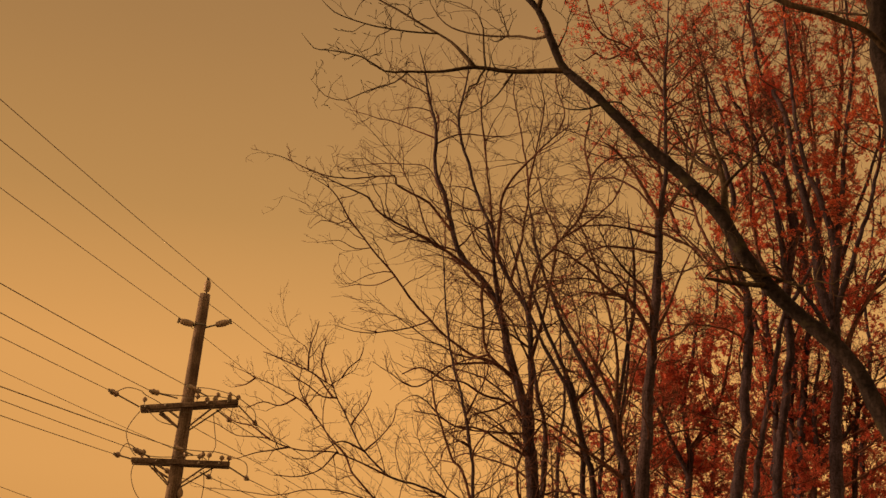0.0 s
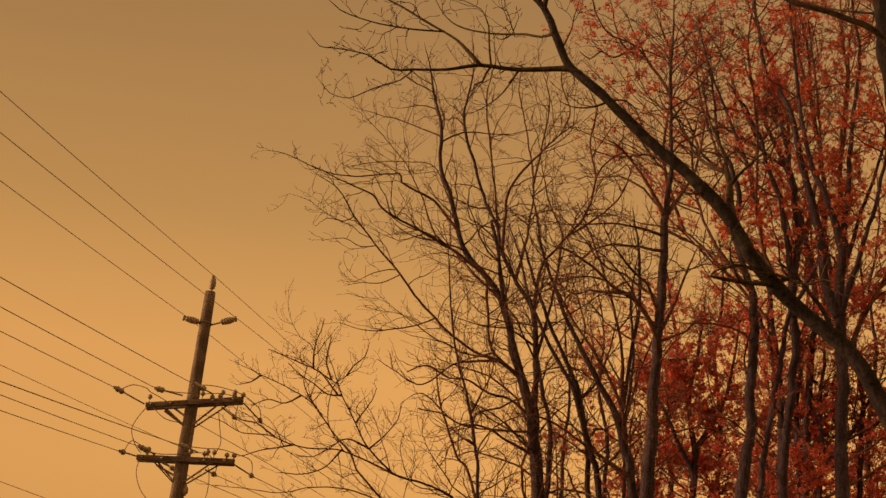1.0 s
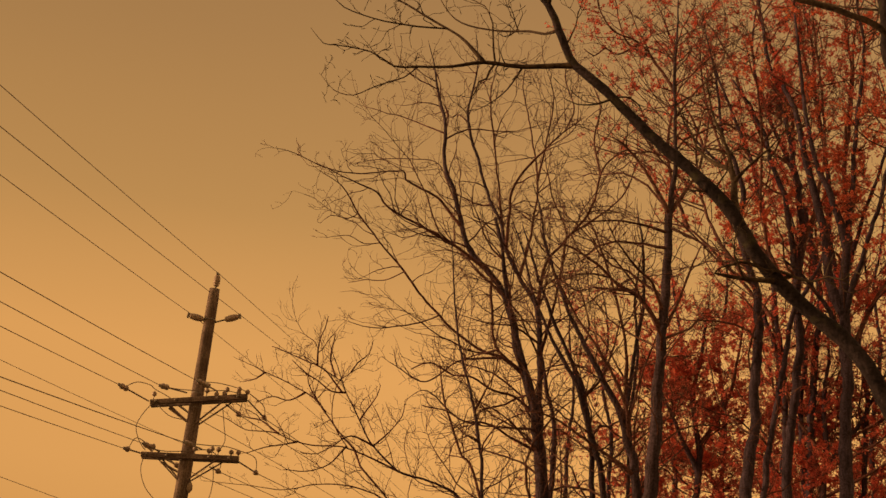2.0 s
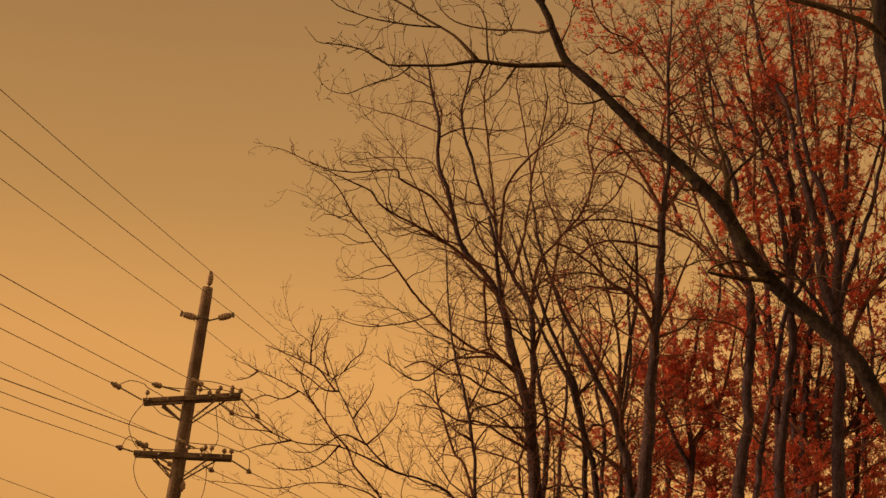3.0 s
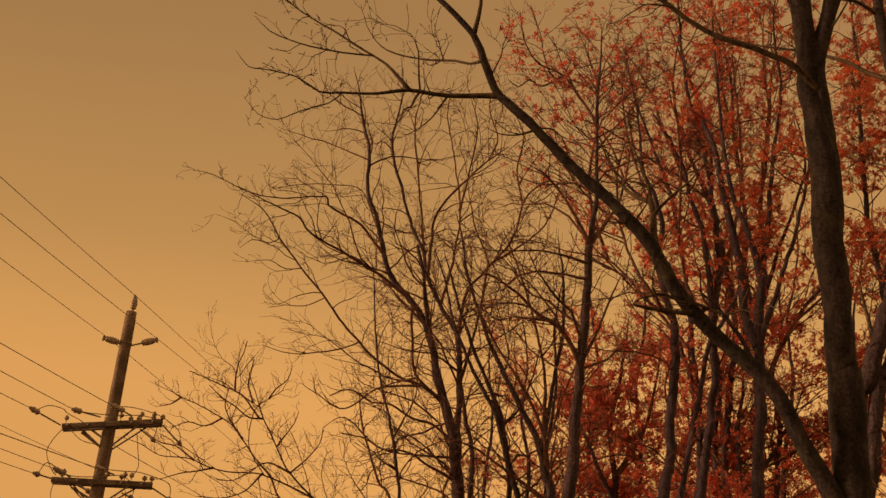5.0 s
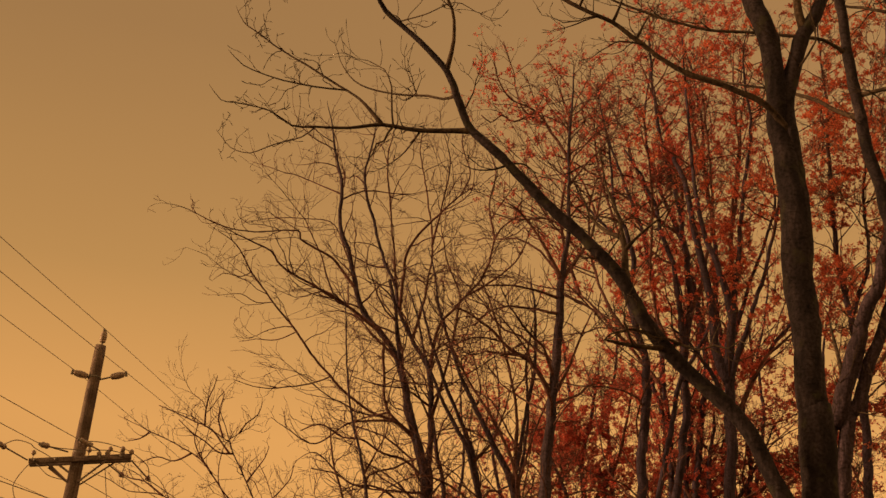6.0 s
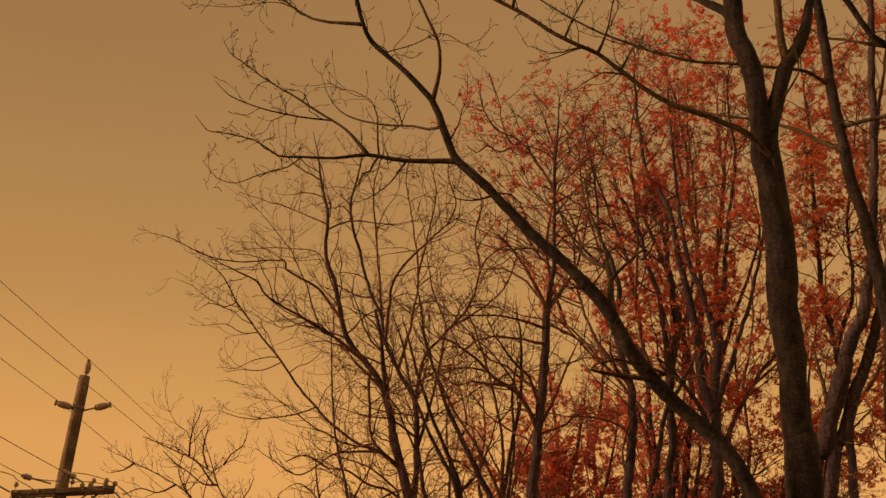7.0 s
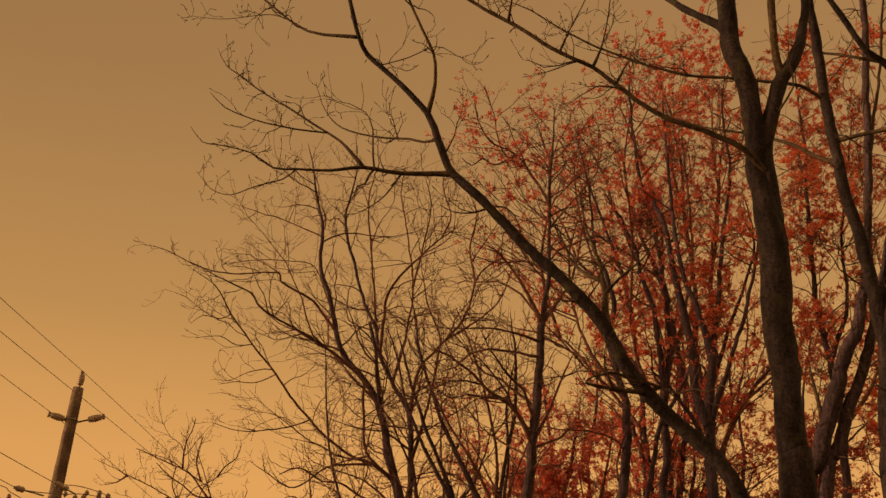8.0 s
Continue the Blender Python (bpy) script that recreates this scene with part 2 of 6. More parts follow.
class Tree:
    """One tree: an Empty at its foot, a trunk and limbs as parts, its twigs and leaves joined."""

    def __init__(self, name, foot, turn, wood, twig, seed, branch=2.2, reach=1.0, fine=5.0, levels=3, up=0.25, thin=0.004,
                 leaf=None, leafy=0.0, leaf_size=0.1, start=0.12, major=0.25, buds=False, kink=1.0, crook=0.22):
        self.root = new(name)
        self.root.matrix_basis = pose(foot[0], foot[1], 0, 0, 0, turn)
        self.wood, self.twig, self.rng = wood, twig, random.Random(seed)
        self.branch, self.reach, self.fine, self.levels, self.up, self.thin = branch, reach, fine, levels, up, thin
        self.leaf_material, self.leafy, self.leaf_size, self.start, self.major, self.buds, self.kink, self.crook = leaf, leafy, leaf_size, start, major, buds, kink, crook
        self.twigs, self.leaves, self.stems = Shape(), Shape(), []
        self.lobed = math.hypot(*foot) < 26.5

    def limb(self, name, pts, bare=False):
        rng, big = self.rng, pts[0][3]
        if self.stems and pts[0][2] > 0.3:
            # seat the limb on the stem that it grows from
            foot = Vector(pts[0][:3])
            seat = min((q for line, _ in self.stems for q in line), key=lambda q: (q.x - foot.x) ** 2 + (q.z - foot.z) ** 2 + 0.15 * (q.y - foot.y) ** 2)
            gap, count = seat - foot, len(pts) - 1
            pts = [(x + gap.x * max(0.0, 1 - 3 * i / count), y + gap.y * (1 - 0.5 * i / count), z + gap.z * max(0.0, 1 - 3 * i / count), r) for i, (x, y, z, r) in enumerate(pts)]
        if self.stems and pts[0][2] > 0.3 and big > 0.012:
            # a swollen collar where it leaves the stem
            pts = [(*pts[0][:3], big * 1.35)] + list(pts[1:])
        if self.buds and name == "branch":
            pts = [(x, y, z, r * (1 - 0.3 * i / (len(pts) - 1))) for i, (x, y, z, r) in enumerate(pts)]
        line, rad = smooth_line(pts, 0.10)
        shift = Vector((rng.uniform(0, 9), rng.uniform(0, 9), rng.uniform(0, 9)))
        for i in range(1, len(line) - 1):
            wob = noise.noise_vector(line[i] * 1.9 + shift) * min(0.055, 0.018 + rad[i] * 0.45) * self.kink * min(1.0, i / 6)
            wob += noise.noise_vector(line[i] * 5.5 + shift) * min(0.024, 0.008 + rad[i] * 0.25) * self.kink * min(1.0, i / 6)
            line[i] = line[i] + wob
        s = Shape()
        s.tube(line, rad, 20 if big > 0.09 else (10 if big > 0.03 else 6), 0.16 if big > 0.05 else 0.1)
        part(name, s, self.wood if big > 0.045 else self.twig, self.root)
        self.stems.append((line, rad))
        if not bare:
            self.sprout(line, rad, 1)

    def shoot(self, p, d, length, r0, level, leaves=1.0):
        """One side branch from p: it bends, lifts at its tip and carries finer ones."""
        rng = self.rng
        n = 9 if level == 1 else (6 if level == 2 else 4)
        line, rad, cur = [p.copy()], [r0], d.normalized()
        bend = Vector((rng.gauss(0, 1), rng.gauss(0, 1), rng.gauss(0, 0.6))) * 0.075
        for i in range(n):
            lift = self.up * (0.15 + 0.75 * i / n)
            cur = (cur + bend + Vector((rng.gauss(0, self.crook), rng.gauss(0, self.crook), rng.gauss(0, self.crook) + lift * 0.9))).normalized()
            line.append(line[-1] + cur * (length / n))
            rad.append(max(self.thin * 0.6, r0 + (self.thin * 0.65 - r0) * (i + 1) / n))
        if self.buds:
            line.append(line[-1] + cur * 0.03)
            rad[-1] = self.thin * 1.7
            rad.append(self.thin * 0.4)
        # the finest twigs need fewer rings
        step = 2 if level > 2 else 1
        self.twigs.tube(line[::step], rad[::step], 4 if level == 1 else 3, caps=False)
        if level < self.levels:
            self.sprout(line, rad, level + 1, leaves)
        if self.leafy and level >= 2:
            self.foliage(line, leaves)
        return line

    def foliage(self, line, amount):
        """Sprigs of three to six leaves at the nodes of a twig, most of them towards its tip."""
        rng = self.rng
        total = sum((line[i + 1] - line[i]).length for i in range(len(line) - 1))
        count = self.leafy * amount * total / 4.5
        for _ in range(int(count) + (rng.random() < count % 1)):
            s = 0.15 + 0.85 * rng.random() ** 0.6
            i = min(int(s * (len(line) - 1)), len(line) - 2)
            a = (line[i + 1] - line[i]).normalized()
            p = line[i].lerp(line[i + 1], rng.random())
            for _ in range(rng.randint(3, 6)):
                d = (a * 0.55 + Vector((rng.gauss(0, 0.65), rng.gauss(0, 0.65), rng.gauss(-0.2, 0.5)))).normalized()
                w = d.cross(Vector((rng.gauss(0, 1), rng.gauss(0, 1), rng.gauss(0, 1)))).normalized()
                self.leaves.leaf(p + d * 0.012, d, w, self.leaf_size * rng.uniform(0.65, 1.25), self.lobed)

    def sprout(self, line, rad, level, leaves=1.0):
        rng = self.rng
        total = sum((line[i + 1] - line[i]).length for i in range(len(line) - 1))
        per = self.branch if level == 1 else self.fine
        count = per * total
        for _ in range(int(count) + (rng.random() < count % 1)):
            s = self.start + (1 - self.start) * rng.random() ** (1.0 if self.buds else 0.8)
            i = min(int(s * (len(line) - 1)), len(line) - 2)
            p = line[i].lerp(line[i + 1], rng.random())
            if p.z < 3.0 or (self.buds and level == 1 and rng.random() < min(0.85, max(0.0, (rad[i] - 0.012) / 0.03))):
                continue
            t = (line[i + 1] - line[i]).normalized()
            o = t.cross(Vector((rng.gauss(0, 1), rng.gauss(0, 1), rng.gauss(0, 1)))).normalized()
            a = radians(rng.uniform(28, 68))
            d = t * math.cos(a) + o * math.sin(a) + Vector((0, 0, self.up * rng.uniform(0.2, 1.2)))
            if d.z < 0:
                d.z *= 0.4
            if level == 1:
                length = self.reach * rng.uniform(0.35, 1.25) * (1.1 - 0.4 * s) * min(1.0, (0.34 if self.buds else 0.21) + rad[i] / 0.035)
                if rng.random() < self.major and rad[i] > 0.016:
                    length *= 1.75
                r0 = min(rad[i] * 0.62, 0.003 + 0.0098 * length)
            else:
                length = max(0.08, total * rng.uniform(0.25, 0.62) * (1.15 - 0.6 * s))
                r0 = min(rad[i] * 0.7, self.thin + 0.003 * length)
            share = leaves * rng.choice((0.0, 0.15, 0.8, 2.4)) if level == 1 else leaves
            self.shoot(p, d, length, max(r0, self.thin), level, share)
            if self.buds and rng.random() < 0.6:
                # maples set their shoots in opposite pairs
                d = t * math.cos(a) - o * math.sin(a) + Vector((0, 0, self.up * rng.uniform(0.2, 1.0)))
                self.shoot(p, d, length * rng.uniform(0.5, 1.1), max(r0, self.thin), level, share)

    def spray(self, x, y, z, wide, high, count):
        """A leafy branch that reaches from the nearest stem into a mass of foliage."""
        rng, goal = self.rng, Vector((x, y, z))
        every = [(q, r) for line, rad in self.stems for q, r in zip(line, rad) if q.z < z - 0.2 * high]
        rising = [e for e in every if goal.z - e[0].z > 0.8 * (goal.xy - e[0].xy).length]
        best = min(rising or every, key=lambda e: (e[0] - goal).length)
        p, far = best[0], goal - best[0]
        thick = min(best[1] * 0.6, 0.008 + 0.006 * far.length)
        pts = [(*p, thick)]
        for k in (0.25, 0.5, 0.75, 1.0):
            q = p + far * k + Vector((rng.gauss(0, 0.1), rng.gauss(0, 0.12), -0.3 * far.z * k * (1 - k)))
            pts.append((*q, thick + (0.005 - thick) * k))
        line, rad = smooth_line(pts, 0.16)
        s = Shape()
        s.tube(line, rad, 6, 0.1)
        part("branch", s, self.twig, self.root)
        n = len(line)
        for _ in range(count):
            i = rng.randrange(n // 3, n)
            while True:
                u = Vector((rng.uniform(-1, 1), rng.uniform(-1, 1), rng.uniform(-1, 1)))
                if u.length < 1:
                    break
            end = goal + Vector((u.x * wide, u.y * wide, u.z * high))
            d = end - line[i]
            self.shoot(line[i], d, min(d.length, 1.6 * max(wide, high)), 0.008, 1, 1.5 * rng.choice((0.1, 0.5, 1.0, 2.0)))

    def done(self, label, category="tree", group=""):
        part("twig_growth", self.twigs, self.twig, self.root, kind="stuff")
        if self.leaves.v:
            part("foliage", self.leaves, self.leaf_material, self.root, kind="stuff", smooth=False)
        return tagged(self.root, label, category, group)


# ---- ground ----
def build_ground():
    s = Shape()
    rings = [0, 3, 6, 9, 12, 16, 20, 25, 31, 40, 60, 100, 180, 400, 1000, 3000]
    s.v.append(Vector((0, 0, 0)))
    sides = 72
    for r in rings[1:]:
        for k in range(sides):
            a = 2 * math.pi * k / sides
            x, y = r * math.cos(a), r * math.sin(a)
            s.v.append(Vector((x, y, 0.06 * noise.noise(Vector((x * 0.25, y * 0.25, 0))) if r < 100 else 0)))
    for k in range(sides):
        s.f.append((0, 1 + k, 1 + (k + 1) % sides))
    for i in range(len(rings) - 2):
        for k in range(sides):
            a, b = 1 + i * sides + k, 1 + i * sides + (k + 1) % sides
            s.f.append((a, a + sides, b + sides, b))
    tagged(part("ground", s, ground_material()), "flat ground of autumn grass and fallen leaves", "ground", kind="structure")


build_ground()


# ---- the trees ----
# a limb is a few knots of (across, back, up, radius) in metres from the tree's foot; a spray is (across, back, up, half width, half height, branches)
def near_tree():
    t = Tree("maple_tree", (4.59, 11.09), -22.48, BARK_GREY, TWIG_GREY, 11, branch=3.8, reach=0.75, fine=4, levels=2, up=0.14, thin=0.0030, start=0.12, buds=True, kink=0.6, major=0.08, crook=0.25)
    t.limb("trunk", [(0.16, 0.00, -0.10, 0.292), (0.16, 0.00, 0.35, 0.208), (-0.02, 0.00, 4.35, 0.167), (-0.07, 0.00, 4.79, 0.146), (-0.11, 0.00, 5.35, 0.137), (-0.17, 0.00, 5.83, 0.150), (-0.20, 0.00, 6.25, 0.152), (-0.22, 0.00, 6.61, 0.154), (-0.24, 0.00, 6.97, 0.149), (-0.30, 0.00, 7.24, 0.127), (-0.35, 0.00, 7.59, 0.110), (-0.40, 0.00, 7.87, 0.108), (-0.42, 0.00, 8.17, 0.109), (-0.43, 0.00, 8.43, 0.110), (-0.46, 0.00, 8.72, 0.111), (-0.54, 0.00, 9.04, 0.109), (-0.65, 0.00, 9.37, 0.104), (-0.72, 0.00, 9.99, 0.104), (-0.77, 0.00, 10.93, 0.086), (-0.89, 0.00, 12.11, 0.054), (-0.99, 0.00, 13.55, 0.010)])
    t.limb("limb", [(-0.22, -0.02, 6.63, 0.083), (-0.19, -0.01, 6.90, 0.095), (-0.21, -0.01, 7.19, 0.090), (-0.25, 0.00, 7.43, 0.085), (-0.28, 0.01, 7.70, 0.083), (-0.30, 0.02, 7.95, 0.083), (-0.28, 0.02, 8.27, 0.084), (-0.23, 0.03, 8.58, 0.085), (-0.16, 0.04, 8.82, 0.086), (-0.05, 0.04, 9.05, 0.080), (0.04, 0.05, 9.28, 0.071), (0.11, 0.25, 9.71, 0.052), (0.16, 0.30, 10.12, 0.050), (0.26, 0.35, 11.01, 0.035), (0.28, 0.40, 12.30, 0.008)])
    t.limb("limb", [(-0.18, 0.14, 8.97, 0.040), (-0.21, 0.04, 9.30, 0.043), (-0.22, -0.06, 9.90, 0.041), (-0.29, -0.16, 10.76, 0.028), (-0.25, -0.26, 11.64, 0.006)])
    t.limb("limb", [(-0.32, 0.01, 7.66, 0.042), (-0.44, -0.10, 7.84, 0.036), (-0.58, -0.21, 7.97, 0.032), (-0.89, -0.32, 8.11, 0.030), (-1.42, -0.43, 8.32, 0.027), (-1.83, -0.54, 8.63, 0.025), (-2.07, -0.65, 8.79, 0.023), (-2.42, -0.76, 8.92, 0.023), (-2.99, -0.87, 9.30, 0.021), (-3.43, -0.98, 9.56, 0.018), (-3.99, -1.08, 9.87, 0.014), (-4.73, -1.19, 10.45, 0.003)])
    t.limb("limb", [(-0.68, 0.00, 9.46, 0.054), (-0.79, 0.16, 9.76, 0.049), (-1.15, 0.32, 10.09, 0.042), (-1.38, 0.48, 10.38, 0.040), (-1.94, 0.64, 10.96, 0.030), (-2.80, 0.80, 12.05, 0.006)])
    t.limb("limb", [(-0.04, -0.04, 3.19, 0.099), (-0.24, -0.15, 3.57, 0.090), (-0.44, -0.25, 3.93, 0.082), (-0.61, -0.33, 4.27, 0.079), (-0.81, -0.42, 4.60, 0.076), (-0.95, -0.45, 4.75, 0.074), (-1.09, -0.49, 4.86, 0.074), (-1.23, -0.52, 4.99, 0.071), (-1.37, -0.61, 5.12, 0.071), (-1.49, -0.68, 5.25, 0.071), (-1.59, -0.74, 5.39, 0.068), (-1.68, -0.79, 5.55, 0.068), (-1.78, -0.85, 5.73, 0.066), (-1.92, -0.92, 5.90, 0.063), (-2.09, -0.98, 6.08, 0.058), (-2.26, -1.05, 6.24, 0.055), (-2.50, -1.12, 6.44, 0.053), (-2.75, -1.19, 6.69, 0.050), (-3.00, -1.27, 6.93, 0.048), (-3.17, -1.32, 7.09, 0.045), (-3.30, -1.36, 7.21, 0.043), (-3.40, -1.43, 7.38, 0.040), (-3.47, -1.49, 7.54, 0.037), (-3.57, -1.57, 7.77, 0.033), (-3.91, -1.68, 8.14, 0.026), (-4.22, -1.78, 8.41, 0.024), (-4.29, -1.89, 8.55, 0.022), (-4.34, -1.99, 8.72, 0.022), (-4.44, -2.10, 9.15, 0.017), (-4.65, -2.20, 9.96, 0.004)])
    t.limb("branch", [(-3.30, -1.35, 7.18, 0.026), (-3.80, -1.46, 7.16, 0.023), (-4.18, -1.57, 7.19, 0.021), (-4.49, -1.68, 7.12, 0.016), (-4.81, -1.79, 7.10, 0.014), (-5.01, -1.90, 7.06, 0.012), (-5.22, -2.02, 7.18, 0.009), (-5.55, -2.13, 7.23, 0.008), (-5.65, -2.24, 7.20, 0.007), (-5.75, -2.35, 7.32, 0.003)])
    t.limb("branch", [(-4.16, -1.57, 7.18, 0.019), (-4.47, -1.54, 7.52, 0.014), (-4.82, -1.50, 7.76, 0.013), (-5.18, -1.47, 8.02, 0.012), (-5.63, -1.44, 8.34, 0.010), (-6.03, -1.40, 8.64, 0.008), (-6.18, -1.37, 8.89, 0.003)])
    t.limb("branch", [(-4.66, -1.52, 7.64, 0.010), (-5.05, -1.67, 7.65, 0.010), (-5.44, -1.82, 7.72, 0.008), (-5.63, -1.97, 7.76, 0.007), (-5.74, -2.12, 7.85, 0.003)])
    t.limb("branch", [(-4.79, -1.78, 7.09, 0.009), (-4.97, -1.70, 7.03, 0.009), (-5.31, -1.62, 7.00, 0.008), (-5.60, -1.54, 6.95, 0.007), (-5.88, -1.46, 7.07, 0.006), (-6.14, -1.38, 7.33, 0.003)])
    t.limb("branch", [(-3.82, -1.46, 7.15, 0.012), (-4.04, -1.23, 7.06, 0.009), (-4.30, -0.99, 7.03, 0.007), (-4.58, -0.76, 7.05, 0.003)])
    t.limb("branch", [(-3.50, -1.45, 7.53, 0.016), (-3.65, -1.35, 7.56, 0.014), (-3.84, -1.25, 7.67, 0.014), (-4.25, -1.15, 7.77, 0.012), (-4.69, -1.05, 7.96, 0.010), (-4.95, -0.95, 8.25, 0.008), (-5.16, -0.85, 8.68, 0.003)])
    t.limb("branch", [(-3.56, -1.57, 7.77, 0.024), (-3.48, -1.67, 8.05, 0.021), (-3.50, -1.77, 8.36, 0.019), (-3.63, -1.87, 8.61, 0.018), (-3.75, -1.97, 8.89, 0.017), (-3.93, -2.07, 9.33, 0.010), (-3.97, -2.17, 9.76, 0.003)])
    t.limb("branch", [(-4.28, -1.89, 8.55, 0.017), (-4.80, -1.83, 8.68, 0.015), (-5.11, -1.77, 8.87, 0.014), (-5.52, -1.71, 9.24, 0.012), (-5.94, -1.65, 9.62, 0.008), (-6.28, -1.59, 9.81, 0.003)])
    t.limb("branch", [(-5.03, -1.78, 8.82, 0.007), (-5.43, -1.68, 9.06, 0.006), (-6.02, -1.58, 9.11, 0.006), (-6.55, -1.48, 9.27, 0.003)])
    t.limb("branch", [(-4.10, -1.74, 8.33, 0.008), (-3.76, -1.84, 8.31, 0.007), (-3.44, -1.94, 8.35, 0.006), (-3.19, -2.04, 8.16, 0.005), (-2.94, -2.14, 7.97, 0.003)])
    t.limb("branch", [(-1.40, -0.60, 5.19, 0.029), (-1.51, -0.73, 5.14, 0.027), (-1.68, -0.85, 5.12, 0.022), (-1.82, -0.98, 5.11, 0.020), (-1.90, -1.10, 5.10, 0.010)])
    t.limb("branch", [(-1.37, -0.62, 5.25, 0.016), (-1.57, -0.75, 5.28, 0.013), (-1.74, -0.88, 5.28, 0.011), (-1.87, -1.02, 5.13, 0.004)])
    t.limb("branch", [(-2.09, -0.66, 8.80, 0.015), (-2.01, -0.59, 9.07, 0.013), (-1.98, -0.51, 9.37, 0.010), (-1.95, -0.44, 9.80, 0.009), (-1.92, -0.36, 10.31, 0.003)])
    t.limb("branch", [(-2.36, -0.74, 8.89, 0.013), (-2.31, -0.88, 9.09, 0.010), (-2.16, -1.01, 9.31, 0.009), (-2.02, -1.14, 9.53, 0.003)])
    t.limb("branch", [(-3.02, -0.88, 9.30, 0.015), (-2.92, -1.08, 9.44, 0.013), (-2.83, -1.28, 9.65, 0.004)])
    t.limb("branch", [(-1.86, -0.55, 8.62, 0.013), (-1.74, -0.40, 8.99, 0.010), (-1.71, -0.25, 9.26, 0.003)])
    t.limb("branch", [(-1.77, -0.53, 8.60, 0.010), (-1.98, -0.73, 8.51, 0.009), (-2.12, -0.93, 8.28, 0.007), (-2.25, -1.13, 8.03, 0.003)])
    t.limb("branch", [(-1.76, -0.85, 5.78, 0.0410), (-1.79, -0.81, 5.97, 0.0373), (-1.81, -0.76, 6.14, 0.0334), (-1.85, -0.72, 6.27, 0.0295), (-1.97, -0.68, 6.34, 0.0254), (-2.10, -0.63, 6.44, 0.0214), (-2.21, -0.59, 6.57, 0.0172), (-2.28, -0.54, 6.76, 0.0131), (-2.37, -0.50, 6.97, 0.0088)])
    t.limb("branch", [(-1.80, -0.80, 6.15, 0.0195), (-1.70, -0.88, 6.22, 0.0166), (-1.56, -0.96, 6.31, 0.0138), (-1.44, -1.04, 6.37, 0.0109), (-1.33, -1.12, 6.47, 0.0082), (-1.19, -1.20, 6.58, 0.0054)])
    t.limb("branch", [(-1.83, -0.78, 6.23, 0.0195), (-1.88, -0.74, 6.44, 0.0169), (-1.96, -0.71, 6.67, 0.0142), (-2.05, -0.67, 6.87, 0.0115), (-2.11, -0.64, 7.14, 0.0087), (-2.17, -0.60, 7.38, 0.0059)])
    t.limb("branch", [(-2.89, -1.25, 6.90, 0.0126), (-3.01, -1.29, 6.82, 0.0108), (-3.12, -1.32, 6.78, 0.0091), (-3.25, -1.36, 6.78, 0.0073), (-3.38, -1.40, 6.83, 0.0056)])
    t.limb("branch", [(-2.89, -1.25, 6.90, 0.0112), (-2.80, -1.19, 6.91, 0.0098), (-2.72, -1.12, 6.87, 0.0084), (-2.67, -1.06, 6.79, 0.0070), (-2.65, -1.00, 6.70, 0.0056)])
    t.limb("branch", [(-1.36, -0.63, 5.18, 0.0164), (-1.24, -0.68, 5.20, 0.0147), (-1.08, -0.72, 5.13, 0.0131), (-0.94, -0.77, 5.16, 0.0115), (-0.81, -0.81, 5.12, 0.0099), (-0.71, -0.86, 5.18, 0.0084), (-0.64, -0.90, 5.14, 0.0068), (-0.51, -0.95, 5.28, 0.0053)])
    t.limb("branch", [(-1.24, -0.62, 5.15, 0.0136), (-1.36, -0.67, 5.21, 0.0132), (-1.51, -0.71, 5.24, 0.0127), (-1.66, -0.76, 5.29, 0.0122), (-1.76, -0.81, 5.28, 0.0117), (-1.88, -0.85, 5.23, 0.0112), (-1.94, -0.90, 5.15, 0.0107)])
    t.limb("branch", [(-3.41, -1.45, 7.39, 0.0085), (-3.29, -1.51, 7.57, 0.0075), (-3.25, -1.57, 7.66, 0.0065), (-3.18, -1.64, 7.81, 0.0055), (-3.19, -1.70, 8.02, 0.0046)])
    t.done("leafless maple with smooth grey bark and long bare limbs", group="trees of the wood")


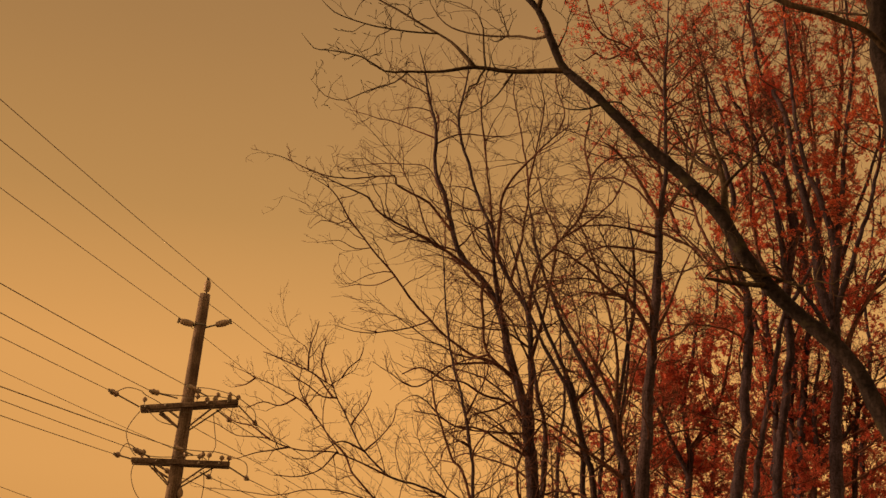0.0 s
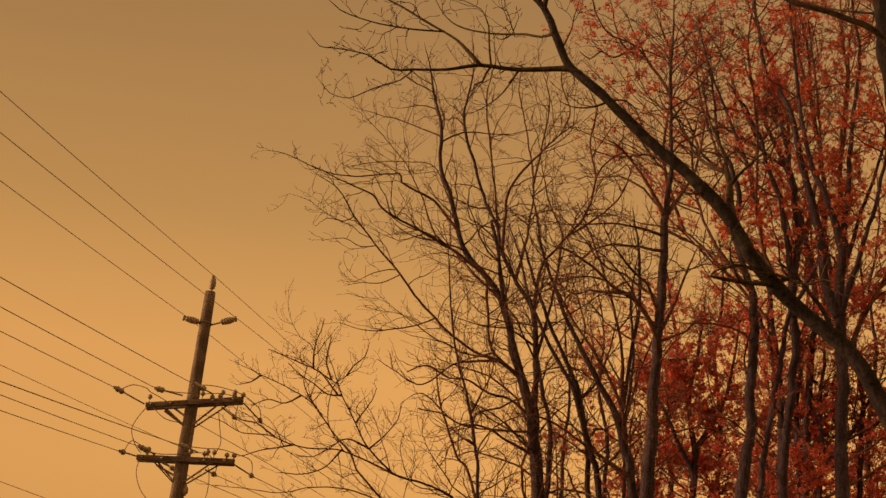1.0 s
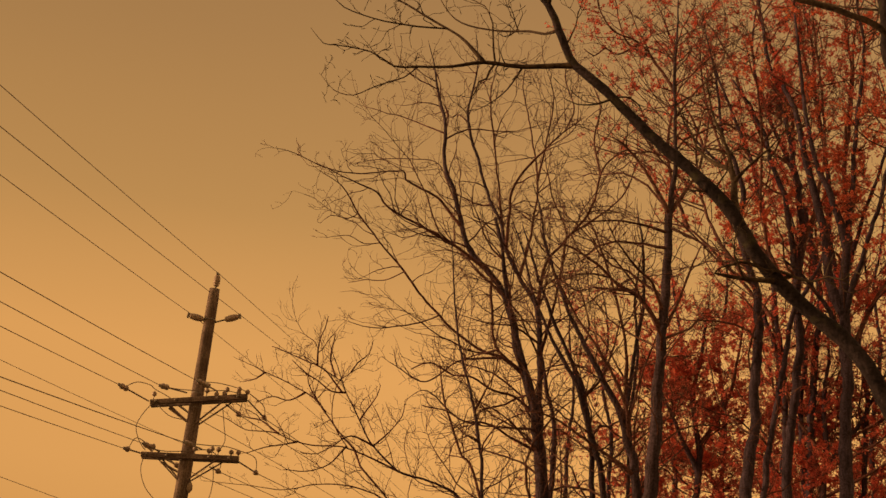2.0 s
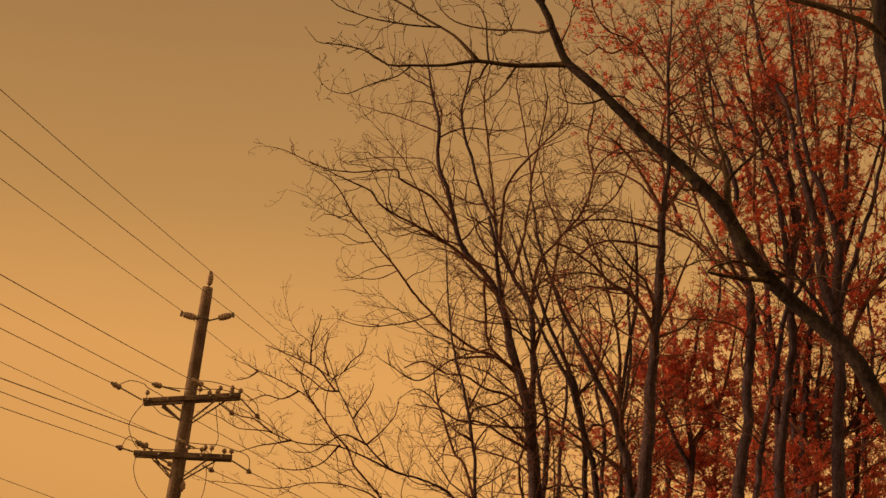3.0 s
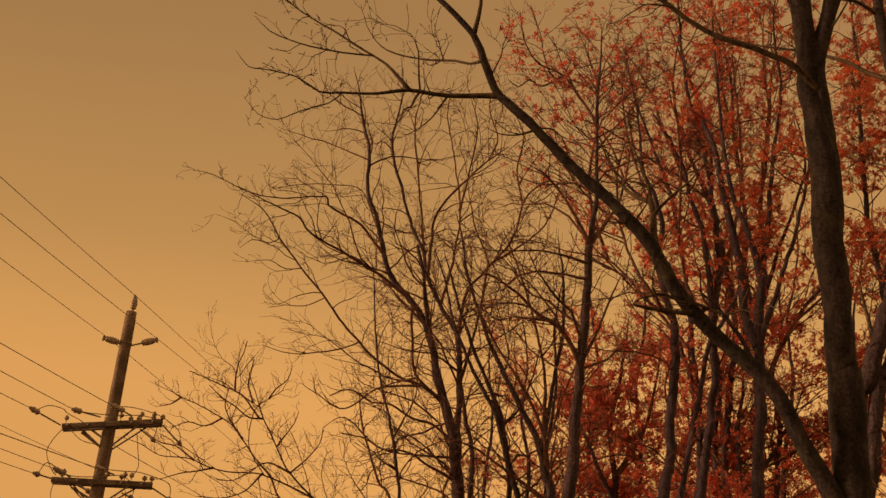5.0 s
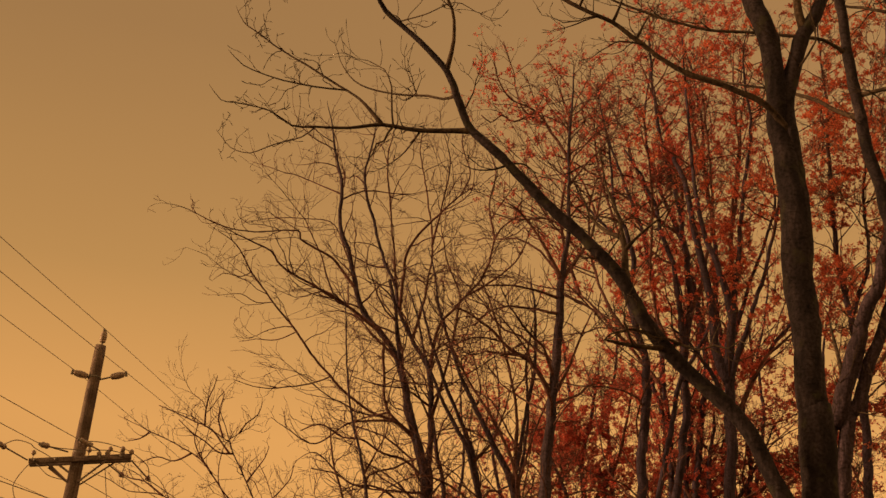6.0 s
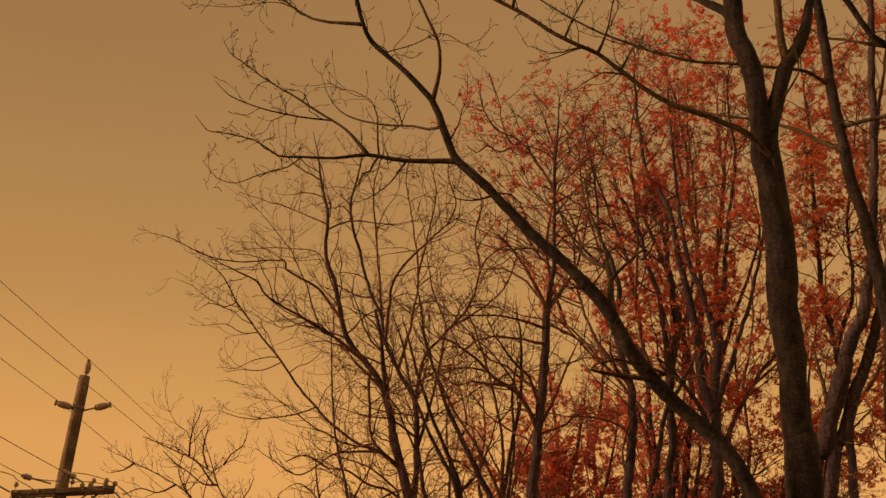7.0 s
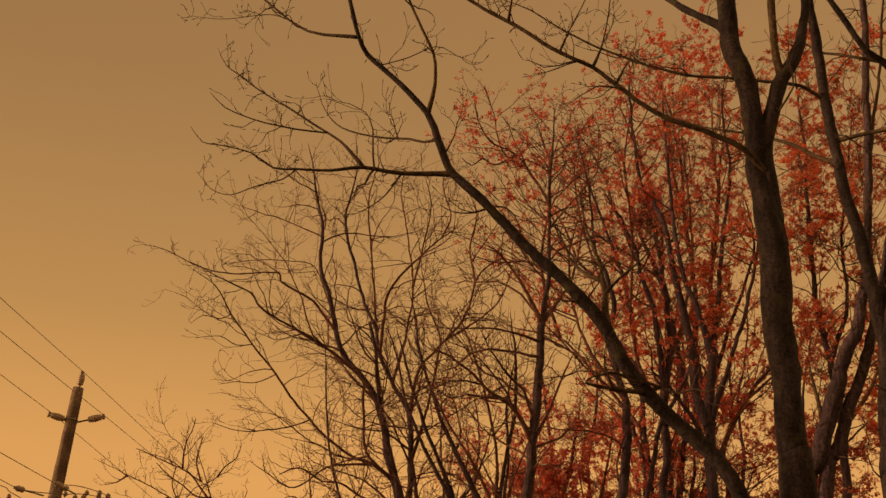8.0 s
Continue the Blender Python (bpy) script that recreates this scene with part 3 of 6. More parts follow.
def right_tree():
    t = Tree("maple_tree", (6.25, 12.53), -26.52, BARK_GREY, TWIG_GREY, 12, branch=3.8, reach=0.8, fine=4.2, levels=2, up=0.14, thin=0.0032, start=0.2, buds=True, kink=0.6, major=0.08, crook=0.25)
    t.limb("trunk", [(0.05, 0.00, -0.10, 0.281), (0.05, 0.00, 0.35, 0.201), (0.01, 0.00, 4.84, 0.161), (-0.00, 0.00, 5.47, 0.146), (-0.01, 0.00, 6.04, 0.137), (0.00, 0.00, 6.64, 0.128), (0.07, 0.00, 7.32, 0.113), (0.15, 0.00, 8.03, 0.103), (0.25, 0.00, 9.14, 0.089), (0.36, 0.00, 10.32, 0.080), (0.46, 0.00, 11.65, 0.051), (0.48, 0.00, 13.37, 0.020)])
    t.limb("limb", [(0.02, 0.00, 6.51, 0.088), (-0.10, -0.05, 6.90, 0.083), (-0.18, -0.10, 7.36, 0.076), (-0.27, -0.15, 7.81, 0.074), (-0.39, -0.20, 8.26, 0.071), (-0.48, -0.25, 8.77, 0.069), (-0.59, -0.30, 9.60, 0.065), (-0.68, -0.35, 10.38, 0.064), (-0.74, -0.40, 11.03, 0.059), (-0.82, -0.45, 11.96, 0.041), (-0.92, -0.50, 13.31, 0.008)])
    t.limb("limb", [(-0.59, -0.30, 9.56, 0.024), (-0.79, -0.44, 9.68, 0.021), (-0.98, -0.57, 9.71, 0.021), (-1.63, -0.71, 9.79, 0.020), (-2.29, -0.85, 9.85, 0.018), (-2.98, -0.99, 10.09, 0.015), (-3.69, -1.12, 10.47, 0.012), (-4.11, -1.26, 10.73, 0.009), (-4.54, -1.40, 10.91, 0.003)])
    t.limb("limb", [(-0.52, -0.24, 8.70, 0.029), (-0.77, -0.10, 8.94, 0.026), (-1.04, 0.04, 9.24, 0.024), (-1.46, 0.18, 9.47, 0.018), (-2.12, 0.32, 9.73, 0.012), (-2.66, 0.46, 10.03, 0.003)])
    t.limb("limb", [(-0.46, -0.27, 9.07, 0.026), (-0.23, -0.34, 9.08, 0.026), (0.07, -0.40, 9.08, 0.023), (0.52, -0.47, 9.12, 0.007)])
    t.limb("limb", [(0.25, 0.00, 10.01, 0.061), (0.06, -0.15, 10.18, 0.046), (-0.09, -0.30, 10.26, 0.039), (-0.30, -0.45, 10.56, 0.036), (-0.49, -0.60, 10.85, 0.033), (-0.73, -0.75, 11.29, 0.021), (-1.05, -0.90, 11.92, 0.005)])
    t.limb("limb", [(0.12, -0.17, 10.26, 0.021), (-0.33, -0.00, 10.42, 0.019), (-0.67, 0.16, 10.61, 0.016), (-0.89, 0.33, 10.91, 0.005)])
    t.done("leafless grey maple with a leaning stem beside another maple", group="trees of the wood")


def slim_tree():
    t = Tree("young_maple_tree", (6.17, 14.22), -23.45, BARK_BROWN, TWIG_GREY, 13, branch=3.2, reach=0.9, fine=5, levels=2, up=0.25, thin=0.0044, start=0.3)
    t.limb("trunk", [(-0.41, 0.00, -0.10, 0.156), (-0.41, 0.00, 0.35, 0.111), (0.01, 0.00, 5.16, 0.089), (0.15, 0.00, 5.74, 0.081), (0.29, 0.00, 6.20, 0.075), (0.46, 0.00, 6.74, 0.070), (0.60, 0.00, 7.26, 0.065), (0.72, 0.00, 7.72, 0.062), (0.86, 0.00, 8.42, 0.051), (1.00, 0.00, 9.30, 0.042), (1.08, 0.00, 10.40, 0.030), (1.19, 0.00, 11.65, 0.009)])
    t.limb("limb", [(-0.70, 0.11, -0.10, 0.207), (-0.70, 0.11, 0.35, 0.148), (-0.23, 0.00, 5.10, 0.118), (-0.12, -0.02, 5.51, 0.110), (0.01, -0.05, 5.93, 0.108), (0.11, -0.07, 6.32, 0.105), (0.28, -0.10, 6.86, 0.091), (0.42, -0.12, 7.30, 0.076), (0.53, -0.15, 7.74, 0.068), (0.63, -0.18, 8.43, 0.056), (0.65, -0.20, 9.30, 0.054), (0.68, -0.22, 10.30, 0.052), (0.69, -0.25, 11.35, 0.047), (0.70, -0.27, 12.07, 0.045), (0.68, -0.30, 13.20, 0.025)])
    t.limb("limb", [(-0.01, -0.05, 5.93, 0.030), (-0.04, 0.05, 6.32, 0.027), (-0.10, 0.15, 6.64, 0.021), (-0.14, 0.25, 6.90, 0.009)])
    t.limb("limb", [(0.68, -0.20, 9.47, 0.026), (0.80, -0.10, 10.54, 0.023), (0.92, -0.00, 11.67, 0.021), (1.02, 0.10, 12.67, 0.007)])
    t.done("slim leafless tree with two dark leaning stems", group="trees of the wood")


def bare_tree():
    t = Tree("bare_tree", (2.02, 21.91), -5.28, BARK_BROWN, TWIG_BROWN, 14, branch=3.3, reach=1.8, fine=3.7, levels=3, up=0.11, thin=0.0040, major=0.3)
    t.limb("trunk", [(0.24, 0.00, -0.10, 0.202), (0.24, 0.00, 0.35, 0.144), (-0.01, 0.00, 4.36, 0.116), (-0.14, 0.00, 5.16, 0.105), (-0.37, 0.00, 6.16, 0.087), (-0.66, 0.00, 6.97, 0.072), (-0.86, 0.00, 7.59, 0.065), (-1.12, 0.00, 8.11, 0.058), (-1.34, 0.00, 8.31, 0.054), (-1.70, 0.00, 8.72, 0.047), (-1.91, 0.00, 9.27, 0.043), (-2.13, 0.00, 9.94, 0.040), (-2.33, 0.00, 10.39, 0.036), (-2.41, 0.00, 11.20, 0.032), (-2.51, 0.00, 11.56, 0.024), (-2.70, 0.00, 12.27, 0.017), (-2.92, 0.00, 13.00, 0.004)])
    t.limb("stem", [(-0.09, 0.00, 4.87, 0.0690), (-0.18, 0.10, 5.58, 0.0626), (-0.25, 0.20, 6.73, 0.0524), (-0.35, 0.30, 7.71, 0.0469), (-0.72, 0.40, 8.37, 0.0396), (-1.04, 0.50, 8.94, 0.0368), (-1.20, 0.60, 9.54, 0.0331), (-1.46, 0.70, 10.02, 0.0304), (-1.77, 0.80, 10.87, 0.0304), (-2.05, 0.90, 11.69, 0.0276), (-2.03, 1.00, 12.43, 0.0193), (-1.98, 1.10, 13.06, 0.0156), (-2.12, 1.20, 13.95, 0.0037)])
    t.limb("stem", [(-0.33, 0.30, 7.71, 0.0322), (-0.26, 0.09, 8.53, 0.0285), (0.12, -0.13, 9.05, 0.0248), (0.49, -0.34, 9.55, 0.0212), (0.65, -0.56, 10.27, 0.0175), (1.03, -0.77, 10.60, 0.0147), (1.43, -0.99, 10.43, 0.0110), (1.72, -1.20, 10.20, 0.0037)])
    t.limb("stem", [(-1.04, 0.50, 8.94, 0.0294), (-1.04, 0.34, 9.57, 0.0294), (-1.02, 0.18, 10.03, 0.0258), (-0.63, 0.02, 10.63, 0.0221), (-0.08, -0.14, 11.19, 0.0147), (0.27, -0.30, 11.44, 0.0037)])
    t.limb("stem", [(-1.11, 0.54, 9.18, 0.0221), (-1.28, 0.76, 10.18, 0.0184), (-1.50, 0.99, 11.34, 0.0193), (-1.67, 1.21, 12.43, 0.0156), (-1.58, 1.44, 13.45, 0.0037)])
    t.limb("stem", [(-0.72, 0.40, 8.37, 0.0258), (-0.59, 0.70, 9.39, 0.0221), (-0.57, 1.00, 10.56, 0.0193), (-0.76, 1.30, 11.65, 0.0156), (-1.04, 1.60, 12.91, 0.0120), (-1.00, 1.90, 13.86, 0.0046)])
    t.limb("stem", [(-0.26, 0.21, 6.84, 0.0285), (-0.09, -0.13, 7.62, 0.0248), (0.02, -0.47, 8.17, 0.0212), (0.06, -0.81, 8.92, 0.0175), (-0.25, -1.15, 9.53, 0.0138), (-0.40, -1.49, 10.14, 0.0037)])
    t.limb("limb", [(-1.86, 0.00, 9.16, 0.0263), (-2.36, -0.14, 9.64, 0.0238), (-3.01, -0.29, 9.93, 0.0204), (-3.05, -0.43, 10.04, 0.0170), (-3.84, -0.57, 9.87, 0.0136), (-4.46, -0.71, 9.88, 0.0110), (-5.11, -0.86, 10.09, 0.0085), (-5.53, -1.00, 10.08, 0.0026)])
    t.limb("limb", [(-1.31, 0.00, 8.29, 0.0298), (-2.05, -0.30, 8.71, 0.0263), (-2.68, -0.60, 8.94, 0.0213), (-3.19, -0.90, 9.12, 0.0195), (-3.36, -1.20, 9.25, 0.0161), (-3.76, -1.50, 9.34, 0.0127), (-4.45, -1.80, 9.53, 0.0043)])
    t.limb("limb", [(-0.52, 0.00, 6.35, 0.0382), (-0.93, -0.16, 6.64, 0.0323), (-1.34, -0.31, 6.73, 0.0255), (-1.77, -0.47, 7.02, 0.0238), (-2.31, -0.62, 7.46, 0.0221), (-2.76, -0.78, 7.96, 0.0195), (-3.32, -0.93, 8.50, 0.0161), (-3.78, -1.09, 9.06, 0.0145), (-4.00, -1.24, 9.32, 0.0110), (-4.42, -1.40, 9.55, 0.0034)])
    t.limb("limb", [(-2.09, -0.56, 7.28, 0.0127), (-2.25, -0.93, 7.06, 0.0127), (-2.97, -1.30, 6.75, 0.0102), (-3.61, -1.66, 6.76, 0.0034)])
    t.limb("limb", [(-0.94, -0.16, 6.67, 0.0195), (-1.61, -0.56, 6.49, 0.0161), (-2.13, -0.96, 5.96, 0.0127), (-2.59, -1.36, 6.07, 0.0093), (-2.85, -1.76, 6.16, 0.0034)])
    t.limb("limb", [(-0.33, 0.00, 5.45, 0.0195), (-0.82, -0.30, 5.40, 0.0161), (-1.51, -0.60, 5.43, 0.0127), (-2.12, -0.90, 5.82, 0.0093), (-2.45, -1.20, 5.53, 0.0034)])
    t.limb("limb", [(-2.40, 0.00, 10.97, 0.0136), (-2.89, 0.23, 11.27, 0.0119), (-3.39, 0.45, 11.52, 0.0110), (-4.01, 0.68, 11.76, 0.0068), (-4.41, 0.90, 11.96, 0.0026)])
    t.limb("limb", [(-1.98, 0.00, 9.49, 0.0136), (-2.47, 0.23, 10.47, 0.0102), (-2.95, 0.45, 10.64, 0.0102), (-3.77, 0.68, 10.67, 0.0085), (-4.24, 0.90, 10.61, 0.0026)])
    t.limb("limb", [(-0.81, -0.06, 6.31, 0.0255), (-1.04, -0.12, 6.90, 0.0229), (-1.18, -0.19, 7.51, 0.0255), (-1.21, -0.26, 8.13, 0.0263)])
    t.limb("limb", [(0.20, 0.93, -0.10, 0.0918), (0.20, 0.93, 0.35, 0.0654), (0.15, 0.80, 4.48, 0.0527), (0.11, 0.70, 5.71, 0.0425), (-0.17, 0.60, 6.72, 0.0331), (-0.33, 0.50, 7.44, 0.0263)])
    t.limb("stem", [(-0.08, -0.14, 11.13, 0.0147), (0.05, 0.13, 11.80, 0.0138), (-0.16, 0.39, 12.52, 0.0120), (-0.14, 0.66, 13.21, 0.0037)])
    t.limb("stem", [(0.63, -0.53, 10.16, 0.0175), (0.46, -0.23, 11.07, 0.0166), (0.53, 0.07, 11.92, 0.0138), (0.22, 0.37, 12.65, 0.0037)])
    t.limb("stem", [(-0.57, 1.00, 10.56, 0.0193), (-0.46, 0.73, 11.30, 0.0166), (-0.35, 0.47, 12.05, 0.0138), (-0.56, 0.20, 12.64, 0.0037)])
    t.limb("stem", [(0.21, -0.18, 9.14, 0.0175), (0.80, -0.45, 9.54, 0.0156), (1.17, -0.72, 10.02, 0.0129), (1.31, -0.98, 10.70, 0.0037)])
    t.limb("limb", [(-3.27, -0.91, 8.46, 0.0110), (-3.48, -1.11, 8.32, 0.0093), (-3.77, -1.31, 8.39, 0.0076), (-4.12, -1.51, 8.24, 0.0026)])
    t.limb("limb", [(-2.76, -0.78, 7.96, 0.0110), (-3.13, -0.58, 7.83, 0.0093), (-3.52, -0.38, 7.86, 0.0076), (-3.86, -0.18, 7.84, 0.0026)])
    t.limb("limb", [(-3.67, -1.05, 8.92, 0.0110), (-3.83, -1.18, 8.75, 0.0093), (-4.12, -1.32, 8.74, 0.0076), (-4.27, -1.45, 8.52, 0.0026)])
    t.limb("stem", [(-0.27, 0.10, 5.72, 0.0511), (-0.48, 0.02, 6.40, 0.0470), (-0.67, -0.07, 7.05, 0.0428), (-0.85, -0.15, 7.65, 0.0387), (-1.01, -0.23, 8.26, 0.0345), (-1.09, -0.32, 8.77, 0.0303), (-1.24, -0.40, 9.23, 0.0261)])
    t.limb("limb", [(-0.15, 0.00, 5.05, 0.0253), (-0.65, -0.18, 5.26, 0.0221), (-1.06, -0.36, 5.44, 0.0190), (-1.45, -0.54, 5.42, 0.0159), (-1.84, -0.72, 5.55, 0.0128), (-2.17, -0.90, 5.55, 0.0098)])
    t.limb("limb", [(-0.04, 0.00, 4.57, 0.0202), (-0.47, 0.15, 4.90, 0.0178), (-0.84, 0.30, 5.02, 0.0154), (-1.26, 0.45, 5.12, 0.0129), (-1.56, 0.60, 5.00, 0.0104)])
    t.limb("limb", [(-0.28, 0.00, 5.70, 0.0254), (-0.66, -0.10, 5.98, 0.0229), (-1.02, -0.20, 6.05, 0.0203), (-1.39, -0.30, 6.24, 0.0177), (-1.73, -0.40, 6.24, 0.0151), (-2.15, -0.50, 6.40, 0.0126), (-2.47, -0.60, 6.23, 0.0100)])
    t.done("tall leafless tree with dark furrowed bark and fine dense twigs", group="trees of the wood")


def slender_tree():
    t = Tree("sapling", (0.86, 19.98), -2.47, BARK_BROWN, TWIG_BROWN, 15, branch=4.6, reach=1.2, fine=5, levels=3, up=0.09, thin=0.0042)
    t.limb("trunk", [(0.26, 0.00, -0.10, 0.0501), (0.26, 0.00, 0.35, 0.0357), (0.03, 0.00, 4.02, 0.0289), (-0.09, 0.00, 4.75, 0.0272), (-0.21, 0.00, 5.33, 0.0263), (-0.46, 0.00, 6.06, 0.0204), (-0.64, 0.00, 6.67, 0.0179), (-0.75, 0.00, 7.34, 0.0136), (-0.84, 0.00, 8.03, 0.0093), (-0.99, 0.00, 8.53, 0.0026)])
    t.limb("limb", [(-0.21, 0.00, 5.33, 0.0179), (-0.06, 0.10, 5.70, 0.0145), (0.07, 0.20, 6.11, 0.0119), (0.08, 0.30, 6.62, 0.0034)])
    t.limb("limb", [(0.76, -0.17, -0.10, 0.0399), (0.76, -0.17, 0.35, 0.0289), (-0.03, 0.00, 4.02, 0.0229), (-0.38, 0.07, 4.64, 0.0204), (-0.64, 0.15, 5.27, 0.0179), (-0.80, 0.22, 5.75, 0.0145), (-0.88, 0.30, 6.14, 0.0043)])
    t.limb("limb", [(0.10, 0.26, 6.40, 0.0153), (-0.35, 0.56, 6.35, 0.0119), (-0.77, 0.86, 6.18, 0.0043)])
    t.done("slender leafless sapling with two curving stems", group="trees of the wood")


def low_tree():
    t = Tree("bare_tree", (0.24, 25.00), -0.55, BARK_BROWN, TWIG_BROWN, 16, branch=5.2, reach=1.1, fine=5.4, levels=3, up=0.16, thin=0.0033)
    t.limb("trunk", [(2.12, 0.00, -0.10, 0.1044), (2.12, 0.00, 0.35, 0.0748), (1.85, 0.00, 1.85, 0.0598), (1.23, 0.00, 3.37, 0.0459), (0.64, 0.00, 4.29, 0.0302), (0.22, 0.00, 4.61, 0.0232), (-0.30, 0.00, 4.76, 0.0208), (-0.83, 0.00, 4.90, 0.0208), (-1.39, 0.00, 5.32, 0.0164), (-1.80, 0.00, 5.91, 0.0138), (-2.11, 0.00, 6.46, 0.0120), (-2.42, 0.00, 7.08, 0.0082), (-2.56, 0.00, 7.42, 0.0026)])
    t.limb("limb", [(-0.83, 0.00, 4.93, 0.0164), (-1.88, -0.20, 5.22, 0.0138), (-2.76, -0.40, 5.18, 0.0125), (-3.32, -0.60, 5.31, 0.0113), (-3.84, -0.80, 5.28, 0.0088), (-4.28, -1.00, 5.44, 0.0069), (-4.58, -1.20, 5.47, 0.0026)])
    t.limb("limb", [(1.23, 0.00, 3.37, 0.0320), (-0.38, 0.09, 3.87, 0.0232), (-1.13, 0.18, 4.47, 0.0208), (-1.64, 0.27, 4.97, 0.0208), (-1.77, 0.36, 5.22, 0.0188), (-2.20, 0.44, 5.66, 0.0164), (-2.69, 0.53, 6.21, 0.0144), (-3.27, 0.62, 6.53, 0.0120), (-4.04, 0.71, 6.81, 0.0094), (-4.62, 0.80, 7.03, 0.0031)])
    t.limb("limb", [(-1.88, -0.20, 5.24, 0.0113), (-2.28, -0.08, 5.79, 0.0113), (-2.28, 0.04, 6.51, 0.0101), (-2.04, 0.16, 6.82, 0.0094), (-1.80, 0.28, 7.03, 0.0069), (-1.72, 0.40, 7.46, 0.0026)])
    t.limb("limb", [(-2.17, 0.00, 6.51, 0.0094), (-2.52, -0.27, 6.71, 0.0094), (-2.98, -0.53, 6.90, 0.0069), (-3.52, -0.80, 6.92, 0.0026)])
    t.limb("limb", [(-2.76, 0.54, 6.27, 0.0082), (-2.70, 0.71, 7.09, 0.0075), (-2.86, 0.88, 7.73, 0.0057), (-2.83, 1.04, 8.15, 0.0026)])
    t.limb("limb", [(-0.38, 0.09, 3.87, 0.0208), (-1.33, -0.11, 4.41, 0.0138), (-2.22, -0.31, 4.46, 0.0113), (-3.06, -0.51, 4.24, 0.0088), (-3.92, -0.71, 4.23, 0.0069), (-4.54, -0.91, 4.21, 0.0026)])
    t.limb("limb", [(-0.94, 0.00, 4.89, 0.0094), (-1.28, 0.17, 5.82, 0.0082), (-1.57, 0.33, 6.29, 0.0069), (-1.74, 0.50, 6.66, 0.0026)])
    t.limb("limb", [(0.11, 0.00, 4.57, 0.0113), (-0.48, 0.30, 4.78, 0.0106), (-0.79, 0.60, 5.48, 0.0082), (-0.73, 0.90, 6.00, 0.0026)])
    t.limb("branch", [(-2.48, 0.40, 6.04, 0.0177), (-2.80, 0.27, 6.37, 0.0145), (-2.91, 0.13, 6.62, 0.0113), (-2.85, 0.00, 6.90, 0.0082)])
    t.limb("branch", [(-2.95, 0.50, 6.30, 0.0178), (-3.28, 0.63, 6.21, 0.0147), (-3.66, 0.77, 6.26, 0.0116), (-4.01, 0.90, 6.12, 0.0085)])
    t.limb("branch", [(-2.10, 0.00, 6.36, 0.0174), (-2.36, -0.12, 6.33, 0.0150), (-2.65, -0.25, 6.49, 0.0127), (-2.95, -0.38, 6.63, 0.0104), (-3.19, -0.50, 6.81, 0.0080)])
    t.limb("branch", [(-2.32, 0.00, 6.62, 0.0175), (-2.47, 0.10, 7.01, 0.0145), (-2.49, 0.20, 7.34, 0.0114), (-2.45, 0.30, 7.61, 0.0083)])
    t.limb("branch", [(-1.72, 0.00, 5.80, 0.0173), (-1.58, -0.13, 6.07, 0.0142), (-1.43, -0.27, 6.29, 0.0111), (-1.37, -0.40, 6.50, 0.0080)])
    t.limb("branch", [(-2.70, -0.30, 6.75, 0.0173), (-2.70, -0.40, 7.18, 0.0142), (-2.62, -0.50, 7.51, 0.0111), (-2.57, -0.60, 7.75, 0.0080)])
    t.limb("branch", [(-3.24, -0.60, 5.37, 0.0170), (-3.64, -0.47, 5.54, 0.0141), (-4.00, -0.33, 5.60, 0.0111), (-4.34, -0.20, 5.82, 0.0081)])
    t.limb("branch", [(-2.80, -0.40, 5.36, 0.0171), (-3.11, -0.57, 5.09, 0.0139), (-3.46, -0.73, 4.98, 0.0109), (-3.80, -0.90, 4.81, 0.0078)])
    t.limb("branch", [(-2.20, 0.00, 6.38, 0.0174), (-2.61, 0.12, 6.81, 0.0152), (-3.02, 0.25, 6.98, 0.0130), (-3.44, 0.38, 7.14, 0.0107), (-3.77, 0.50, 7.26, 0.0084)])
    t.limb("branch", [(-3.82, 0.65, 6.79, 0.0180), (-4.07, 0.78, 6.60, 0.0133), (-4.32, 0.90, 6.55, 0.0085)])
    t.limb("branch", [(-2.09, 0.20, 6.84, 0.0176), (-1.93, 0.30, 7.06, 0.0146), (-1.75, 0.40, 7.29, 0.0115), (-1.69, 0.50, 7.55, 0.0083)])
    t.limb("branch", [(-1.39, 0.00, 5.35, 0.0173), (-1.08, 0.17, 5.71, 0.0143), (-0.89, 0.33, 6.05, 0.0113), (-0.86, 0.50, 6.36, 0.0083)])
    t.limb("branch", [(-1.38, 0.00, 5.31, 0.0173), (-1.84, -0.15, 5.46, 0.0149), (-2.15, -0.30, 5.24, 0.0125), (-2.44, -0.45, 5.02, 0.0102), (-2.76, -0.60, 4.98, 0.0079)])
    t.limb("branch", [(-1.89, -0.10, 5.24, 0.0172), (-2.21, -0.30, 4.84, 0.0140), (-2.61, -0.50, 4.64, 0.0109), (-3.03, -0.70, 4.59, 0.0078)])
    t.done("low leafless tree spreading its thin limbs beside the utility pole", group="trees of the wood")


